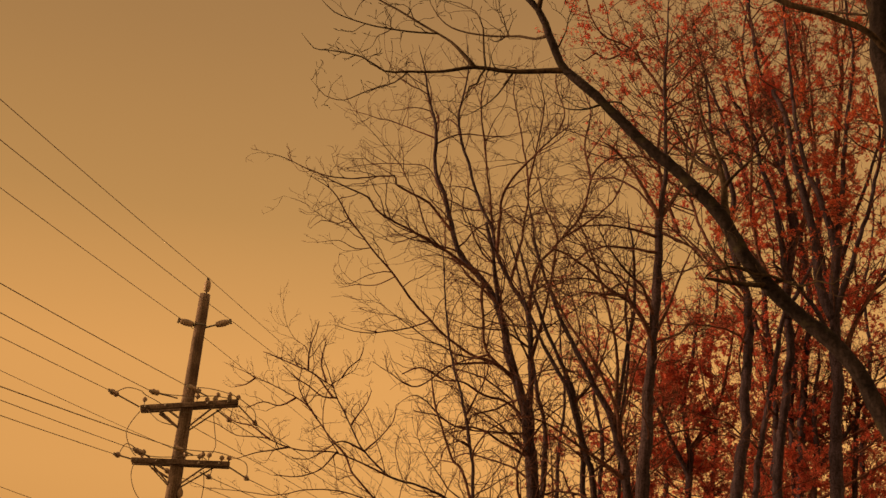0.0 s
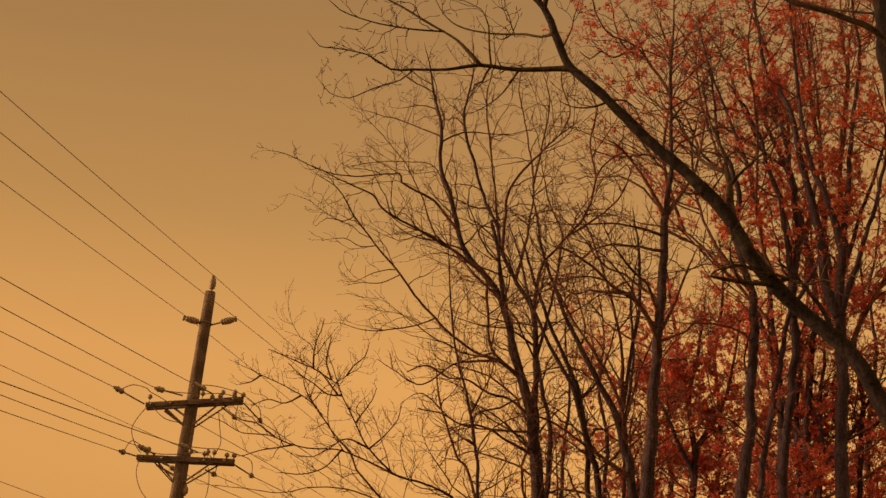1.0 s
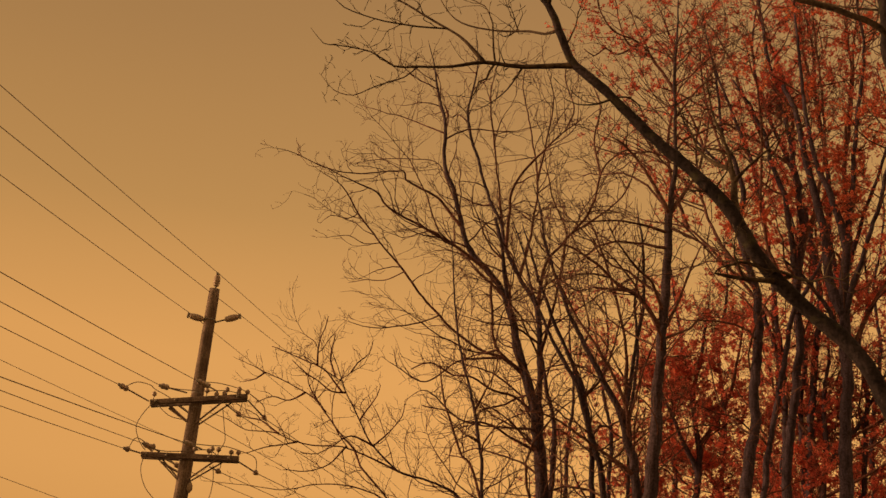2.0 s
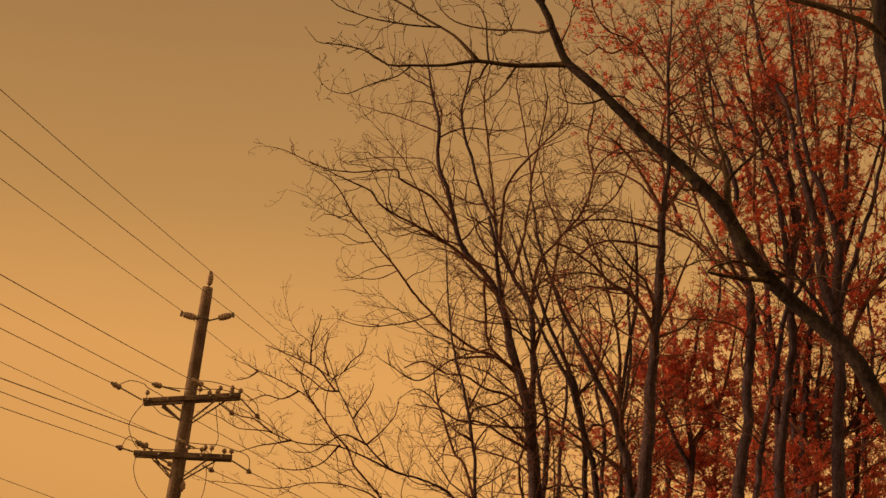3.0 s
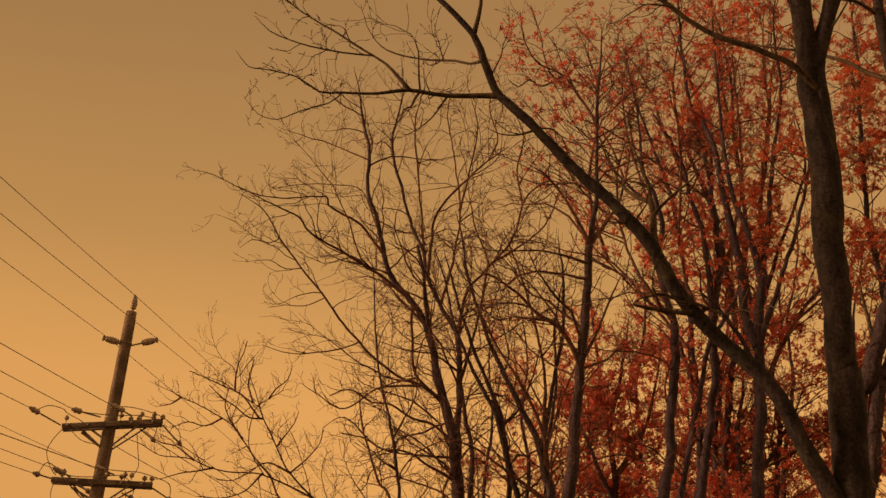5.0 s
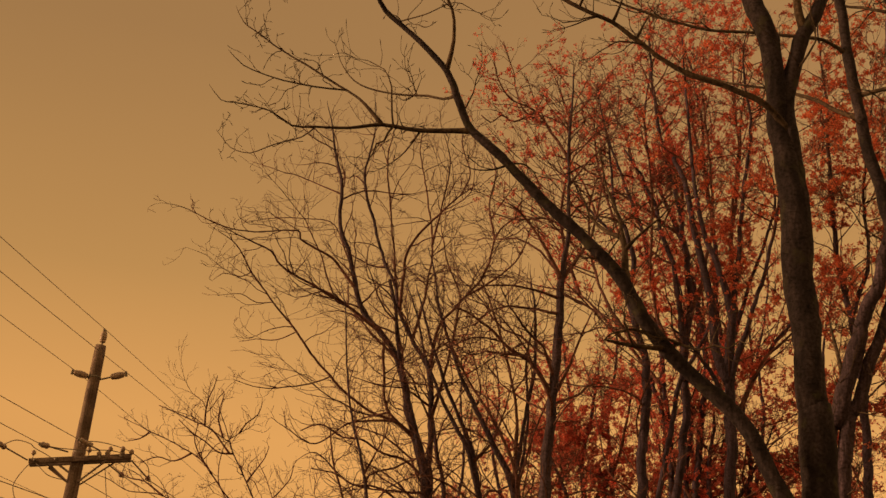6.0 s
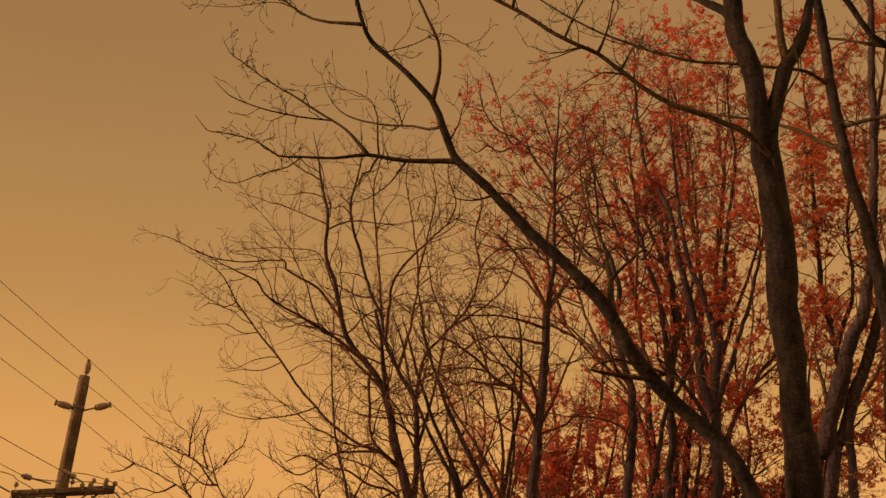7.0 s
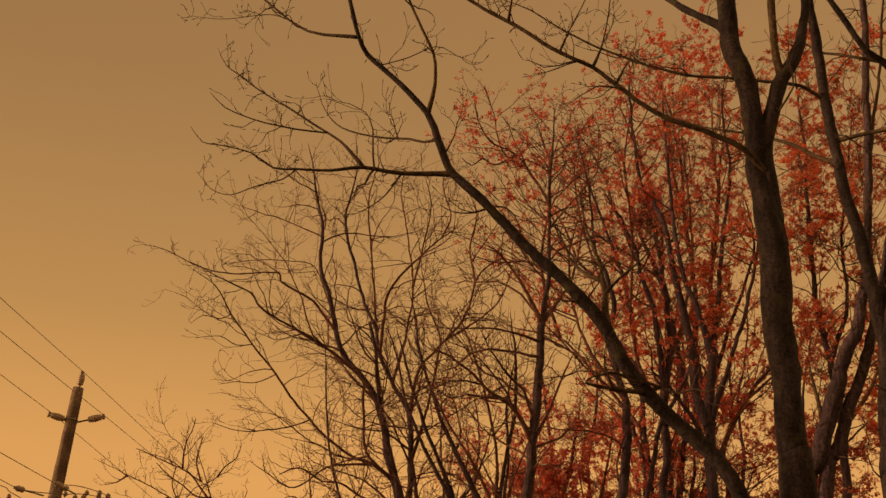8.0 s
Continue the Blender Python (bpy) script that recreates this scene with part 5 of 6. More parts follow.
def russet_b():
    t = Tree("young_oak_tree", (8.14, 25.74), -17.55, BARK_DARK, TWIG_BROWN, 23, branch=2.8, reach=1.4, fine=5.0, levels=3, up=0.1, thin=0.0044, leaf=LEAF_RUSSET, leafy=38, leaf_size=0.060, start=0.2)
    t.limb("trunk", [(-0.12, 0.00, -0.10, 0.136), (-0.12, 0.00, 0.35, 0.097), (-0.00, 0.00, 5.43, 0.078), (0.06, 0.00, 6.40, 0.065), (-0.01, 0.00, 7.35, 0.046), (0.10, 0.00, 8.33, 0.033), (-0.02, 0.00, 9.33, 0.009)])
    t.limb("stem", [(0.02, 0.00, 5.92, 0.046), (0.68, 0.20, 6.94, 0.037), (1.14, 0.40, 7.85, 0.028), (1.38, 0.60, 8.52, 0.010)])
    t.limb("stem", [(0.02, 0.00, 6.16, 0.037), (-0.46, -0.20, 6.81, 0.032), (-0.81, -0.40, 7.59, 0.023), (-1.05, -0.60, 8.64, 0.007)])
    t.spray(0.11, 1.30, 7.25, 0.66, 0.79, 40)
    t.spray(-0.11, -1.24, 5.94, 0.71, 0.59, 30)
    t.spray(-0.96, 1.03, 7.03, 0.78, 1.04, 26)
    t.spray(-1.05, -0.40, 8.20, 0.62, 0.75, 12)
    t.spray(1.06, 1.35, 7.94, 0.66, 0.79, 4)
    t.spray(-0.24, -0.30, 8.13, 0.62, 0.62, 8)
    t.spray(1.28, 1.31, 6.45, 0.78, 0.78, 20)
    t.spray(2.02, 0.17, 7.71, 0.89, 1.02, 20)
    t.spray(2.20, -0.78, 8.92, 0.87, 0.74, 14)
    t.spray(-1.17, 0.72, 5.73, 1.02, 0.64, 24)
    t.spray(2.68, 0.52, 6.39, 0.89, 0.77, 20)
    t.spray(-0.79, 0.55, 4.66, 1.13, 0.63, 24)
    t.spray(0.66, -0.11, 4.91, 1.11, 0.62, 26)
    t.spray(1.69, -0.83, 5.00, 1.08, 0.72, 24)
    t.spray(3.06, 0.42, 5.14, 1.14, 0.76, 20)
    t.spray(2.66, 0.65, 9.38, 0.51, 0.61, 14)
    t.spray(3.69, 0.40, 9.23, 0.64, 0.59, 14)
    t.spray(2.98, -0.47, 8.36, 0.60, 0.57, 14)
    t.spray(3.77, -0.04, 8.39, 0.57, 0.68, 14)
    t.spray(2.37, 0.43, 8.18, 0.56, 0.62, 14)
    t.spray(1.28, -0.36, 9.92, 0.59, 0.56, 14)
    t.done("young oak with dense dark maroon leaves low in the wood", group="trees of the wood")


def oak_d():
    t = Tree("red_oak_tree", (10.74, 23.68), -24.41, BARK_DARK, TWIG_BROWN, 24, branch=3.0, reach=1.6, fine=4.8, levels=3, up=0.12, thin=0.0036, leaf=LEAF_ORANGE, leafy=42, leaf_size=0.062, start=0.35)
    t.limb("trunk", [(0.08, 0.00, -0.10, 0.157), (0.08, 0.00, 0.35, 0.112), (0.00, 0.00, 7.59, 0.090), (-0.04, 0.00, 9.01, 0.082), (-0.24, 0.00, 10.48, 0.069), (-0.52, 0.00, 12.02, 0.057), (-0.61, 0.00, 13.64, 0.043), (-0.65, 0.00, 15.33, 0.035), (-0.81, 0.00, 17.12, 0.020), (-0.91, 0.00, 18.68, 0.005)])
    t.limb("stem", [(-0.24, 0.00, 10.48, 0.046), (0.14, 0.17, 11.81, 0.038), (0.07, 0.35, 13.35, 0.034), (0.25, 0.52, 15.26, 0.025), (0.44, 0.70, 17.13, 0.008)])
    t.limb("stem", [(-0.04, 0.00, 9.01, 0.041), (0.52, -0.23, 9.78, 0.036), (0.88, -0.47, 10.80, 0.027), (1.16, -0.70, 12.20, 0.009)])
    t.spray(-0.67, -0.94, 15.68, 0.72, 0.65, 16)
    t.spray(-0.37, 0.46, 14.83, 0.74, 0.74, 18)
    t.spray(-0.77, 0.32, 13.38, 0.59, 0.79, 14)
    t.spray(-0.55, -0.30, 11.39, 0.69, 0.75, 18)
    t.spray(-0.26, 0.72, 10.34, 0.70, 0.77, 12)
    t.spray(0.59, -0.73, 14.59, 0.65, 1.03, 12)
    t.spray(0.07, -0.26, 17.04, 0.82, 0.68, 9)
    t.spray(0.77, 0.72, 13.08, 0.66, 0.93, 12)
    t.spray(-0.91, -0.29, 17.72, 0.83, 0.69, 8)
    t.spray(0.78, 0.51, 10.65, 0.76, 0.76, 12)
    t.spray(0.48, 0.27, 8.86, 0.74, 0.74, 14)
    t.spray(1.69, 1.06, 14.73, 0.82, 1.23, 10)
    t.spray(-0.55, 0.24, 17.40, 0.58, 0.63, 13)
    t.spray(-0.02, 0.43, 16.18, 0.52, 0.57, 13)
    t.spray(-0.48, 0.00, 14.61, 0.64, 0.54, 13)
    t.spray(0.25, 0.09, 15.04, 0.63, 0.69, 13)
    t.spray(0.77, -0.22, 16.13, 0.63, 0.53, 13)
    t.spray(-0.04, -0.00, 13.34, 0.52, 0.70, 13)
    t.spray(-0.64, -0.11, 12.64, 0.68, 0.58, 13)
    t.spray(0.59, 0.65, 12.79, 0.58, 0.56, 13)
    t.spray(-0.38, 0.12, 11.54, 0.68, 0.69, 13)
    t.spray(0.56, 0.15, 10.78, 0.50, 0.62, 13)
    t.spray(0.34, -0.41, 17.38, 0.66, 0.69, 13)
    t.spray(-0.52, 0.02, 10.49, 0.62, 0.50, 13)
    t.spray(0.08, 0.06, 9.76, 0.51, 0.63, 13)
    t.spray(0.75, -0.68, 14.20, 0.61, 0.54, 12)
    t.spray(0.79, 0.36, 13.47, 0.66, 0.56, 12)
    t.spray(0.48, 0.00, 11.48, 0.46, 0.50, 12)
    t.spray(-0.74, -0.00, 13.92, 0.59, 0.62, 12)
    t.spray(-0.57, -0.19, 13.27, 0.45, 0.50, 12)
    t.spray(-0.05, 0.66, 17.45, 0.49, 0.54, 12)
    t.spray(0.96, 0.69, 18.95, 0.45, 0.57, 12)
    t.spray(0.58, 0.72, 9.72, 0.49, 0.56, 12)
    t.spray(-0.67, -0.78, 16.49, 0.55, 0.55, 8)
    t.spray(0.03, -0.59, 15.83, 0.47, 0.49, 8)
    t.spray(0.53, -0.13, 16.77, 0.49, 0.46, 8)
    t.spray(-0.95, -0.25, 15.66, 0.48, 0.63, 8)
    t.spray(0.55, 0.72, 15.34, 0.45, 0.59, 8)
    t.spray(-0.67, 0.12, 18.25, 0.64, 0.59, 8)
    t.done("slim oak with red leaves glowing between the grey maple stems", group="trees of the wood")


def oak_e():
    t = Tree("red_oak_tree", (7.71, 25.88), -16.59, BARK_DARK, TWIG_BROWN, 27, branch=3.4, reach=1.4, fine=4.0, major=0.35, levels=3, up=0.12, thin=0.0038, leaf=LEAF_RED, leafy=25, leaf_size=0.062, start=0.3)
    t.limb("trunk", [(0.18, 0.00, -0.10, 0.145), (0.18, 0.00, 0.35, 0.103), (0.21, 0.00, 5.66, 0.083), (0.22, 0.00, 7.12, 0.079), (0.29, 0.00, 8.36, 0.070), (0.37, 0.00, 9.64, 0.062), (0.09, 0.00, 11.20, 0.058), (-0.29, 0.00, 12.71, 0.049), (-0.91, 0.00, 14.28, 0.040), (-1.21, 0.00, 15.61, 0.026), (-1.13, 0.00, 17.13, 0.016), (-1.25, 0.00, 18.54, 0.005)])
    t.limb("stem", [(-0.38, 0.13, -0.10, 0.112), (-0.38, 0.13, 0.35, 0.080), (-0.35, 0.00, 5.62, 0.064), (-0.32, -0.11, 7.31, 0.060), (-0.54, -0.23, 9.03, 0.056), (-0.80, -0.34, 11.06, 0.048), (-1.10, -0.46, 12.52, 0.043), (-1.72, -0.57, 14.15, 0.030), (-2.16, -0.69, 15.41, 0.020), (-2.33, -0.80, 16.39, 0.005)])
    t.limb("stem", [(-1.18, -0.16, 7.75, 0.046), (-1.36, -0.02, 9.57, 0.047), (-1.52, 0.11, 11.49, 0.044), (-1.54, 0.24, 12.59, 0.040), (-1.92, 0.38, 13.02, 0.035), (-2.70, 0.51, 13.92, 0.025), (-3.12, 0.64, 15.19, 0.008)])
    t.limb("stem", [(0.90, 0.29, -0.10, 0.099), (0.90, 0.29, 0.35, 0.071), (0.85, 0.40, 7.24, 0.056), (0.82, 0.49, 9.28, 0.058), (0.57, 0.57, 11.42, 0.054), (0.50, 0.66, 12.99, 0.045), (0.25, 0.74, 14.48, 0.041), (0.16, 0.83, 16.02, 0.032), (-0.14, 0.91, 17.63, 0.022), (-0.44, 1.00, 18.82, 0.006)])
    t.limb("stem", [(1.19, 0.51, 9.82, 0.048), (1.34, 0.21, 11.86, 0.039), (1.81, -0.09, 13.53, 0.030), (1.54, -0.39, 14.94, 0.008)])
    t.limb("stem", [(1.01, 0.36, 10.83, 0.044), (0.85, 0.53, 12.67, 0.040), (1.04, 0.71, 14.46, 0.031), (1.09, 0.88, 16.04, 0.021), (1.24, 1.06, 17.84, 0.005)])
    t.limb("stem", [(-0.73, -0.31, 10.55, 0.033), (-1.87, -0.56, 11.64, 0.029), (-2.90, -0.81, 12.35, 0.024), (-3.57, -1.06, 13.21, 0.014), (-3.87, -1.31, 14.23, 0.005)])
    t.limb("stem", [(-0.42, 0.00, 12.71, 0.029), (-1.72, -0.33, 13.69, 0.025), (-2.76, -0.67, 14.25, 0.020), (-3.52, -1.00, 14.38, 0.005)])
    t.limb("stem", [(-0.54, -0.23, 9.03, 0.037), (-1.99, 0.02, 10.76, 0.029), (-2.68, 0.27, 11.38, 0.024), (-3.51, 0.52, 11.59, 0.015), (-4.23, 0.77, 11.96, 0.005)])
    t.limb("stem", [(-2.85, 0.21, 10.80, 0.039), (-2.97, 0.31, 11.81, 0.039), (-3.12, 0.41, 13.28, 0.035), (-3.02, 0.51, 14.82, 0.031), (-3.09, 0.61, 15.94, 0.026), (-3.27, 0.71, 16.62, 0.021), (-3.79, 0.81, 17.98, 0.005)])
    t.limb("stem", [(-1.54, 0.24, 12.59, 0.030), (-2.01, 0.37, 13.71, 0.028), (-2.31, 0.49, 14.81, 0.026), (-2.46, 0.62, 16.09, 0.021), (-2.34, 0.74, 17.42, 0.005)])
    t.limb("stem", [(-0.87, -0.12, 13.08, 0.030), (-1.38, -0.28, 14.36, 0.027), (-1.64, -0.42, 15.09, 0.023), (-2.06, -0.57, 15.91, 0.015), (-2.61, -0.72, 16.59, 0.005)])
    t.limb("stem", [(-0.16, 0.00, 12.71, 0.039), (-0.25, 0.15, 14.20, 0.035), (-0.74, 0.30, 15.76, 0.031), (-1.09, 0.45, 16.76, 0.026), (-1.49, 0.60, 17.96, 0.008)])
    t.limb("stem", [(0.50, 0.66, 12.99, 0.035), (0.32, 0.51, 14.22, 0.033), (0.09, 0.36, 15.18, 0.031), (-0.11, 0.21, 16.00, 0.026), (-0.21, 0.06, 16.83, 0.008)])
    t.limb("stem", [(0.86, 0.44, 11.66, 0.034), (0.89, 0.59, 13.83, 0.036), (1.04, 0.74, 15.22, 0.031), (0.90, 0.89, 16.81, 0.027), (0.88, 1.04, 18.32, 0.008)])
    t.limb("stem", [(-1.10, -0.46, 12.52, 0.029), (-0.74, -0.69, 13.25, 0.024), (-0.31, -0.92, 13.56, 0.019), (0.17, -1.16, 14.01, 0.005)])
    t.limb("stem", [(-2.40, 0.44, 13.30, 0.025), (-2.70, 0.27, 14.25, 0.023), (-3.42, 0.09, 15.37, 0.021), (-3.87, -0.08, 16.21, 0.016), (-4.17, -0.26, 16.89, 0.005)])
    t.limb("stem", [(-1.87, -0.56, 11.50, 0.029), (-2.53, -0.74, 12.38, 0.029), (-3.30, -0.91, 12.72, 0.024), (-4.05, -1.09, 12.63, 0.019), (-4.69, -1.26, 12.83, 0.005)])
    t.limb("stem", [(0.83, 0.43, 8.12, 0.047), (1.24, 0.31, 9.12, 0.048), (1.65, 0.19, 10.00, 0.038), (2.18, 0.07, 10.76, 0.034), (2.47, -0.05, 11.39, 0.024), (2.64, -0.17, 12.14, 0.005)])
    t.limb("stem", [(0.83, 0.45, 8.50, 0.043), (0.52, 0.60, 9.83, 0.039), (0.34, 0.75, 10.67, 0.034), (0.22, 0.90, 11.68, 0.025), (-0.03, 1.05, 12.58, 0.005)])
    t.limb("stem", [(0.26, 0.14, -0.10, 0.114), (0.26, 0.14, 0.35, 0.081), (0.09, 0.30, 5.70, 0.065), (-0.03, 0.42, 7.19, 0.061), (0.05, 0.54, 8.62, 0.053), (-0.14, 0.66, 9.82, 0.044), (-0.10, 0.78, 11.07, 0.035), (-0.34, 0.90, 12.08, 0.008)])
    t.limb("stem", [(1.19, 0.13, -0.10, 0.098), (1.19, 0.13, 0.35, 0.070), (1.27, 0.30, 5.78, 0.056), (1.33, 0.45, 7.53, 0.052), (1.19, 0.60, 8.81, 0.043), (1.38, 0.75, 9.90, 0.034), (1.28, 0.90, 11.15, 0.010)])
    t.limb("stem", [(-3.00, 0.00, 14.60, 0.0308), (-3.43, -0.09, 15.31, 0.0286), (-3.78, -0.17, 15.88, 0.0264), (-4.12, -0.26, 16.07, 0.0239), (-4.46, -0.34, 16.19, 0.0214), (-4.74, -0.43, 16.54, 0.0190), (-4.90, -0.51, 16.96, 0.0166), (-4.98, -0.60, 17.46, 0.0142)])
    t.limb("stem", [(-3.59, 0.00, 15.63, 0.0279), (-4.02, 0.08, 15.91, 0.0253), (-4.30, 0.16, 16.27, 0.0227), (-4.45, 0.24, 16.74, 0.0200), (-4.58, 0.32, 17.34, 0.0174), (-4.90, 0.40, 18.21, 0.0147)])
    t.limb("stem", [(-3.81, 0.00, 15.97, 0.0245), (-4.32, -0.10, 15.63, 0.0218), (-4.66, -0.20, 15.74, 0.0192), (-4.90, -0.30, 15.50, 0.0165), (-5.14, -0.40, 15.65, 0.0139)])
    t.spray(-0.33, -0.48, 14.19, 0.67, 0.67, 14)
    t.spray(0.96, -0.02, 12.58, 0.66, 0.93, 14)
    t.spray(-1.82, 0.11, 15.82, 0.84, 0.70, 6)
    t.spray(-2.71, -0.79, 13.48, 0.66, 0.66, 3)
    t.spray(-1.06, 0.73, 12.57, 0.81, 0.81, 6)
    t.spray(-3.20, -0.44, 12.50, 0.79, 0.79, 2)
    t.spray(0.25, -0.11, 10.39, 0.77, 0.77, 12)
    t.spray(1.07, -0.89, 9.65, 0.75, 0.75, 12)
    t.spray(1.63, -0.99, 10.52, 0.75, 0.75, 10)
    t.spray(-0.21, -0.61, 9.44, 0.75, 0.63, 8)
    t.spray(0.60, -0.32, 11.38, 0.78, 0.78, 10)
    t.spray(-0.39, -0.72, 18.58, 0.55, 0.65, 7)
    t.spray(0.30, -0.77, 17.90, 0.53, 0.49, 7)
    t.spray(0.56, -0.32, 19.16, 0.64, 0.55, 7)
    t.spray(-0.10, 0.13, 17.98, 0.50, 0.69, 7)
    t.spray(1.10, -0.59, 17.69, 0.52, 0.60, 7)
    t.spray(-1.12, 0.58, 19.43, 0.66, 0.71, 7)
    t.spray(1.28, 0.41, 19.63, 0.57, 0.58, 7)
    t.spray(2.10, 0.34, 18.90, 0.54, 0.68, 7)
    t.spray(-0.66, 0.66, 17.97, 0.66, 0.60, 7)
    t.done("many-stemmed oak nearly bare, with a few red leaves", group="trees of the wood")


def thicket_a():
    t = Tree("oak_thicket", (6.18, 33.43), -10.47, BARK_DARK, TWIG_BROWN, 25, branch=2.0, reach=1.5, fine=5, levels=3, up=0.1, thin=0.005, leaf=LEAF_RUSSET, leafy=26, leaf_size=0.064, start=0.2)
    t.limb("trunk", [(0.68, 0.00, -0.10, 0.121), (0.68, 0.00, 0.35, 0.087), (0.44, 0.00, 6.16, 0.069), (0.25, 0.00, 8.00, 0.058), (0.44, 0.00, 9.91, 0.047), (0.13, 0.00, 11.84, 0.036), (-0.18, 0.00, 13.51, 0.024), (-0.17, 0.00, 15.25, 0.006)])
    t.limb("stem", [(-1.33, -0.26, -0.10, 0.101), (-1.33, -0.26, 0.35, 0.072), (-1.34, 0.00, 6.02, 0.058), (-1.35, 0.20, 7.62, 0.053), (-1.69, 0.40, 9.06, 0.041), (-1.63, 0.60, 10.58, 0.030), (-1.98, 0.80, 12.32, 0.009)])
    t.limb("stem", [(1.54, -0.23, -0.10, 0.111), (1.54, -0.23, 0.35, 0.079), (1.62, 0.00, 6.26, 0.064), (1.70, 0.20, 8.14, 0.059), (1.45, 0.40, 10.07, 0.048), (1.63, 0.60, 12.10, 0.037), (1.47, 0.80, 13.87, 0.009)])
    t.limb("stem", [(-2.43, -0.29, -0.10, 0.091), (-2.43, -0.29, 0.35, 0.065), (-2.48, 0.00, 5.93, 0.052), (-2.51, 0.20, 7.38, 0.047), (-2.48, 0.40, 9.01, 0.036), (-2.75, 0.60, 10.52, 0.024), (-2.70, 0.80, 11.93, 0.006)])
    t.spray(-0.16, 1.97, 10.01, 1.01, 1.01, 14)
    t.spray(0.82, 0.89, 8.85, 1.13, 0.97, 22)
    t.spray(0.43, 1.24, 7.14, 1.30, 0.97, 30)
    t.spray(1.60, -1.39, 9.34, 0.76, 0.92, 18)
    t.spray(1.62, 0.85, 7.63, 0.97, 0.97, 24)
    t.spray(-1.01, 1.39, 7.69, 0.98, 0.98, 12)
    t.spray(-1.64, -0.40, 8.73, 0.94, 0.94, 8)
    t.spray(-2.14, 0.21, 6.48, 0.79, 0.79, 8)
    t.spray(-2.95, -0.08, 7.29, 0.78, 0.78, 5)
    t.spray(-4.08, 1.83, 8.38, 0.83, 0.83, 4)
    t.spray(1.89, -0.73, 11.08, 0.79, 0.79, 12)
    t.spray(-1.29, -0.39, 5.27, 1.23, 0.77, 14)
    t.spray(0.85, -2.00, 5.54, 1.17, 0.73, 20)
    t.done("thicket of young oak stems, part leafless, deep in the wood", "thicket", "thickets of the wood")


def thicket_b():
    t = Tree("oak_thicket", (9.69, 31.55), -17.07, BARK_DARK, TWIG_BROWN, 26, branch=2.6, reach=1.5, fine=5, levels=3, up=0.1, thin=0.005, leaf=LEAF_RUSSET, leafy=26, leaf_size=0.064, start=0.2)
    t.limb("trunk", [(-0.22, 0.00, -0.10, 0.128), (-0.22, 0.00, 0.35, 0.091), (-0.14, 0.00, 6.26, 0.073), (-0.07, 0.00, 8.02, 0.062), (-0.20, 0.00, 9.81, 0.051), (-0.04, 0.00, 11.67, 0.041), (-0.17, 0.00, 13.59, 0.030), (-0.07, 0.00, 15.25, 0.006)])
    t.limb("stem", [(-0.84, -0.29, -0.10, 0.098), (-0.84, -0.29, 0.35, 0.070), (-0.97, 0.00, 6.21, 0.056), (-1.06, 0.20, 7.72, 0.051), (-0.89, 0.40, 9.27, 0.040), (-1.07, 0.60, 11.19, 0.029), (-0.93, 0.80, 13.05, 0.009)])
    t.limb("stem", [(1.54, -0.20, -0.10, 0.118), (1.54, -0.20, 0.35, 0.084), (1.49, 0.00, 6.36, 0.067), (1.46, 0.16, 8.13, 0.057), (1.67, 0.32, 9.95, 0.046), (1.55, 0.48, 11.85, 0.035), (1.79, 0.64, 13.83, 0.024), (1.74, 0.80, 15.56, 0.006)])
    t.limb("stem", [(3.07, -0.26, -0.10, 0.118), (3.07, -0.26, 0.35, 0.085), (3.08, 0.00, 6.46, 0.068), (3.08, 0.20, 8.21, 0.057), (3.33, 0.40, 10.03, 0.047), (3.25, 0.60, 11.92, 0.036), (3.53, 0.80, 13.89, 0.024)])
    t.spray(-1.14, -0.32, 8.50, 0.91, 0.91, 20)
    t.spray(-0.29, 0.53, 7.52, 1.08, 0.93, 26)
    t.spray(0.72, 1.74, 9.33, 0.97, 0.97, 5)
    t.spray(1.15, 1.69, 7.80, 0.96, 0.96, 24)
    t.spray(1.87, -0.69, 8.27, 0.90, 0.90, 5)
    t.spray(-1.34, 1.96, 7.41, 0.97, 0.97, 22)
    t.spray(-0.31, -1.25, 10.09, 0.75, 0.75, 8)
    t.spray(2.01, 1.29, 10.83, 0.81, 0.97, 2)
    t.spray(2.85, -1.37, 7.62, 1.03, 0.88, 16)
    t.spray(3.25, -0.38, 9.83, 0.92, 0.92, 10)
    t.spray(0.24, -1.71, 10.56, 0.74, 0.74, 6)
    t.spray(4.22, 1.43, 8.81, 1.13, 1.29, 14)
    t.spray(0.14, 1.32, 6.20, 1.42, 0.79, 24)
    t.spray(1.55, -1.44, 6.19, 1.16, 0.73, 24)
    t.spray(3.09, 0.11, 6.50, 1.38, 0.76, 22)
    t.done("thicket of young oak stems with dark red leaves", "thicket", "thickets of the wood")


for build in (near_tree, right_tree, slim_tree, bare_tree, slender_tree, low_tree, straight_tree, clump_tree, oak_a, oak_b, oak_c, russet_a, russet_b, oak_d, oak_e, thicket_a, thicket_b):
    build()


# ---- utility pole ----
POLE_FOOT, POLE_TURN = (-5.864, 30.440), -8.14


def along_axis(p, d):
    """A placing at p whose z axis points along d."""
    return Matrix.Translation(p) @ Vector(d).to_track_quat("Z", "Y").to_matrix().to_4x4()


def rod(a, b, r, sides=8):
    s = Shape()
    a, b = Vector(a), Vector(b)
    s.tube([a, a.lerp(b, 0.5), b], [r, r, r], sides)
    return s


def curve(points, r, step=0.08):
    s = Shape()
    line, rad = smooth_line([(*p, r) for p in points], step)
    s.tube(line, rad, 6)
    return s


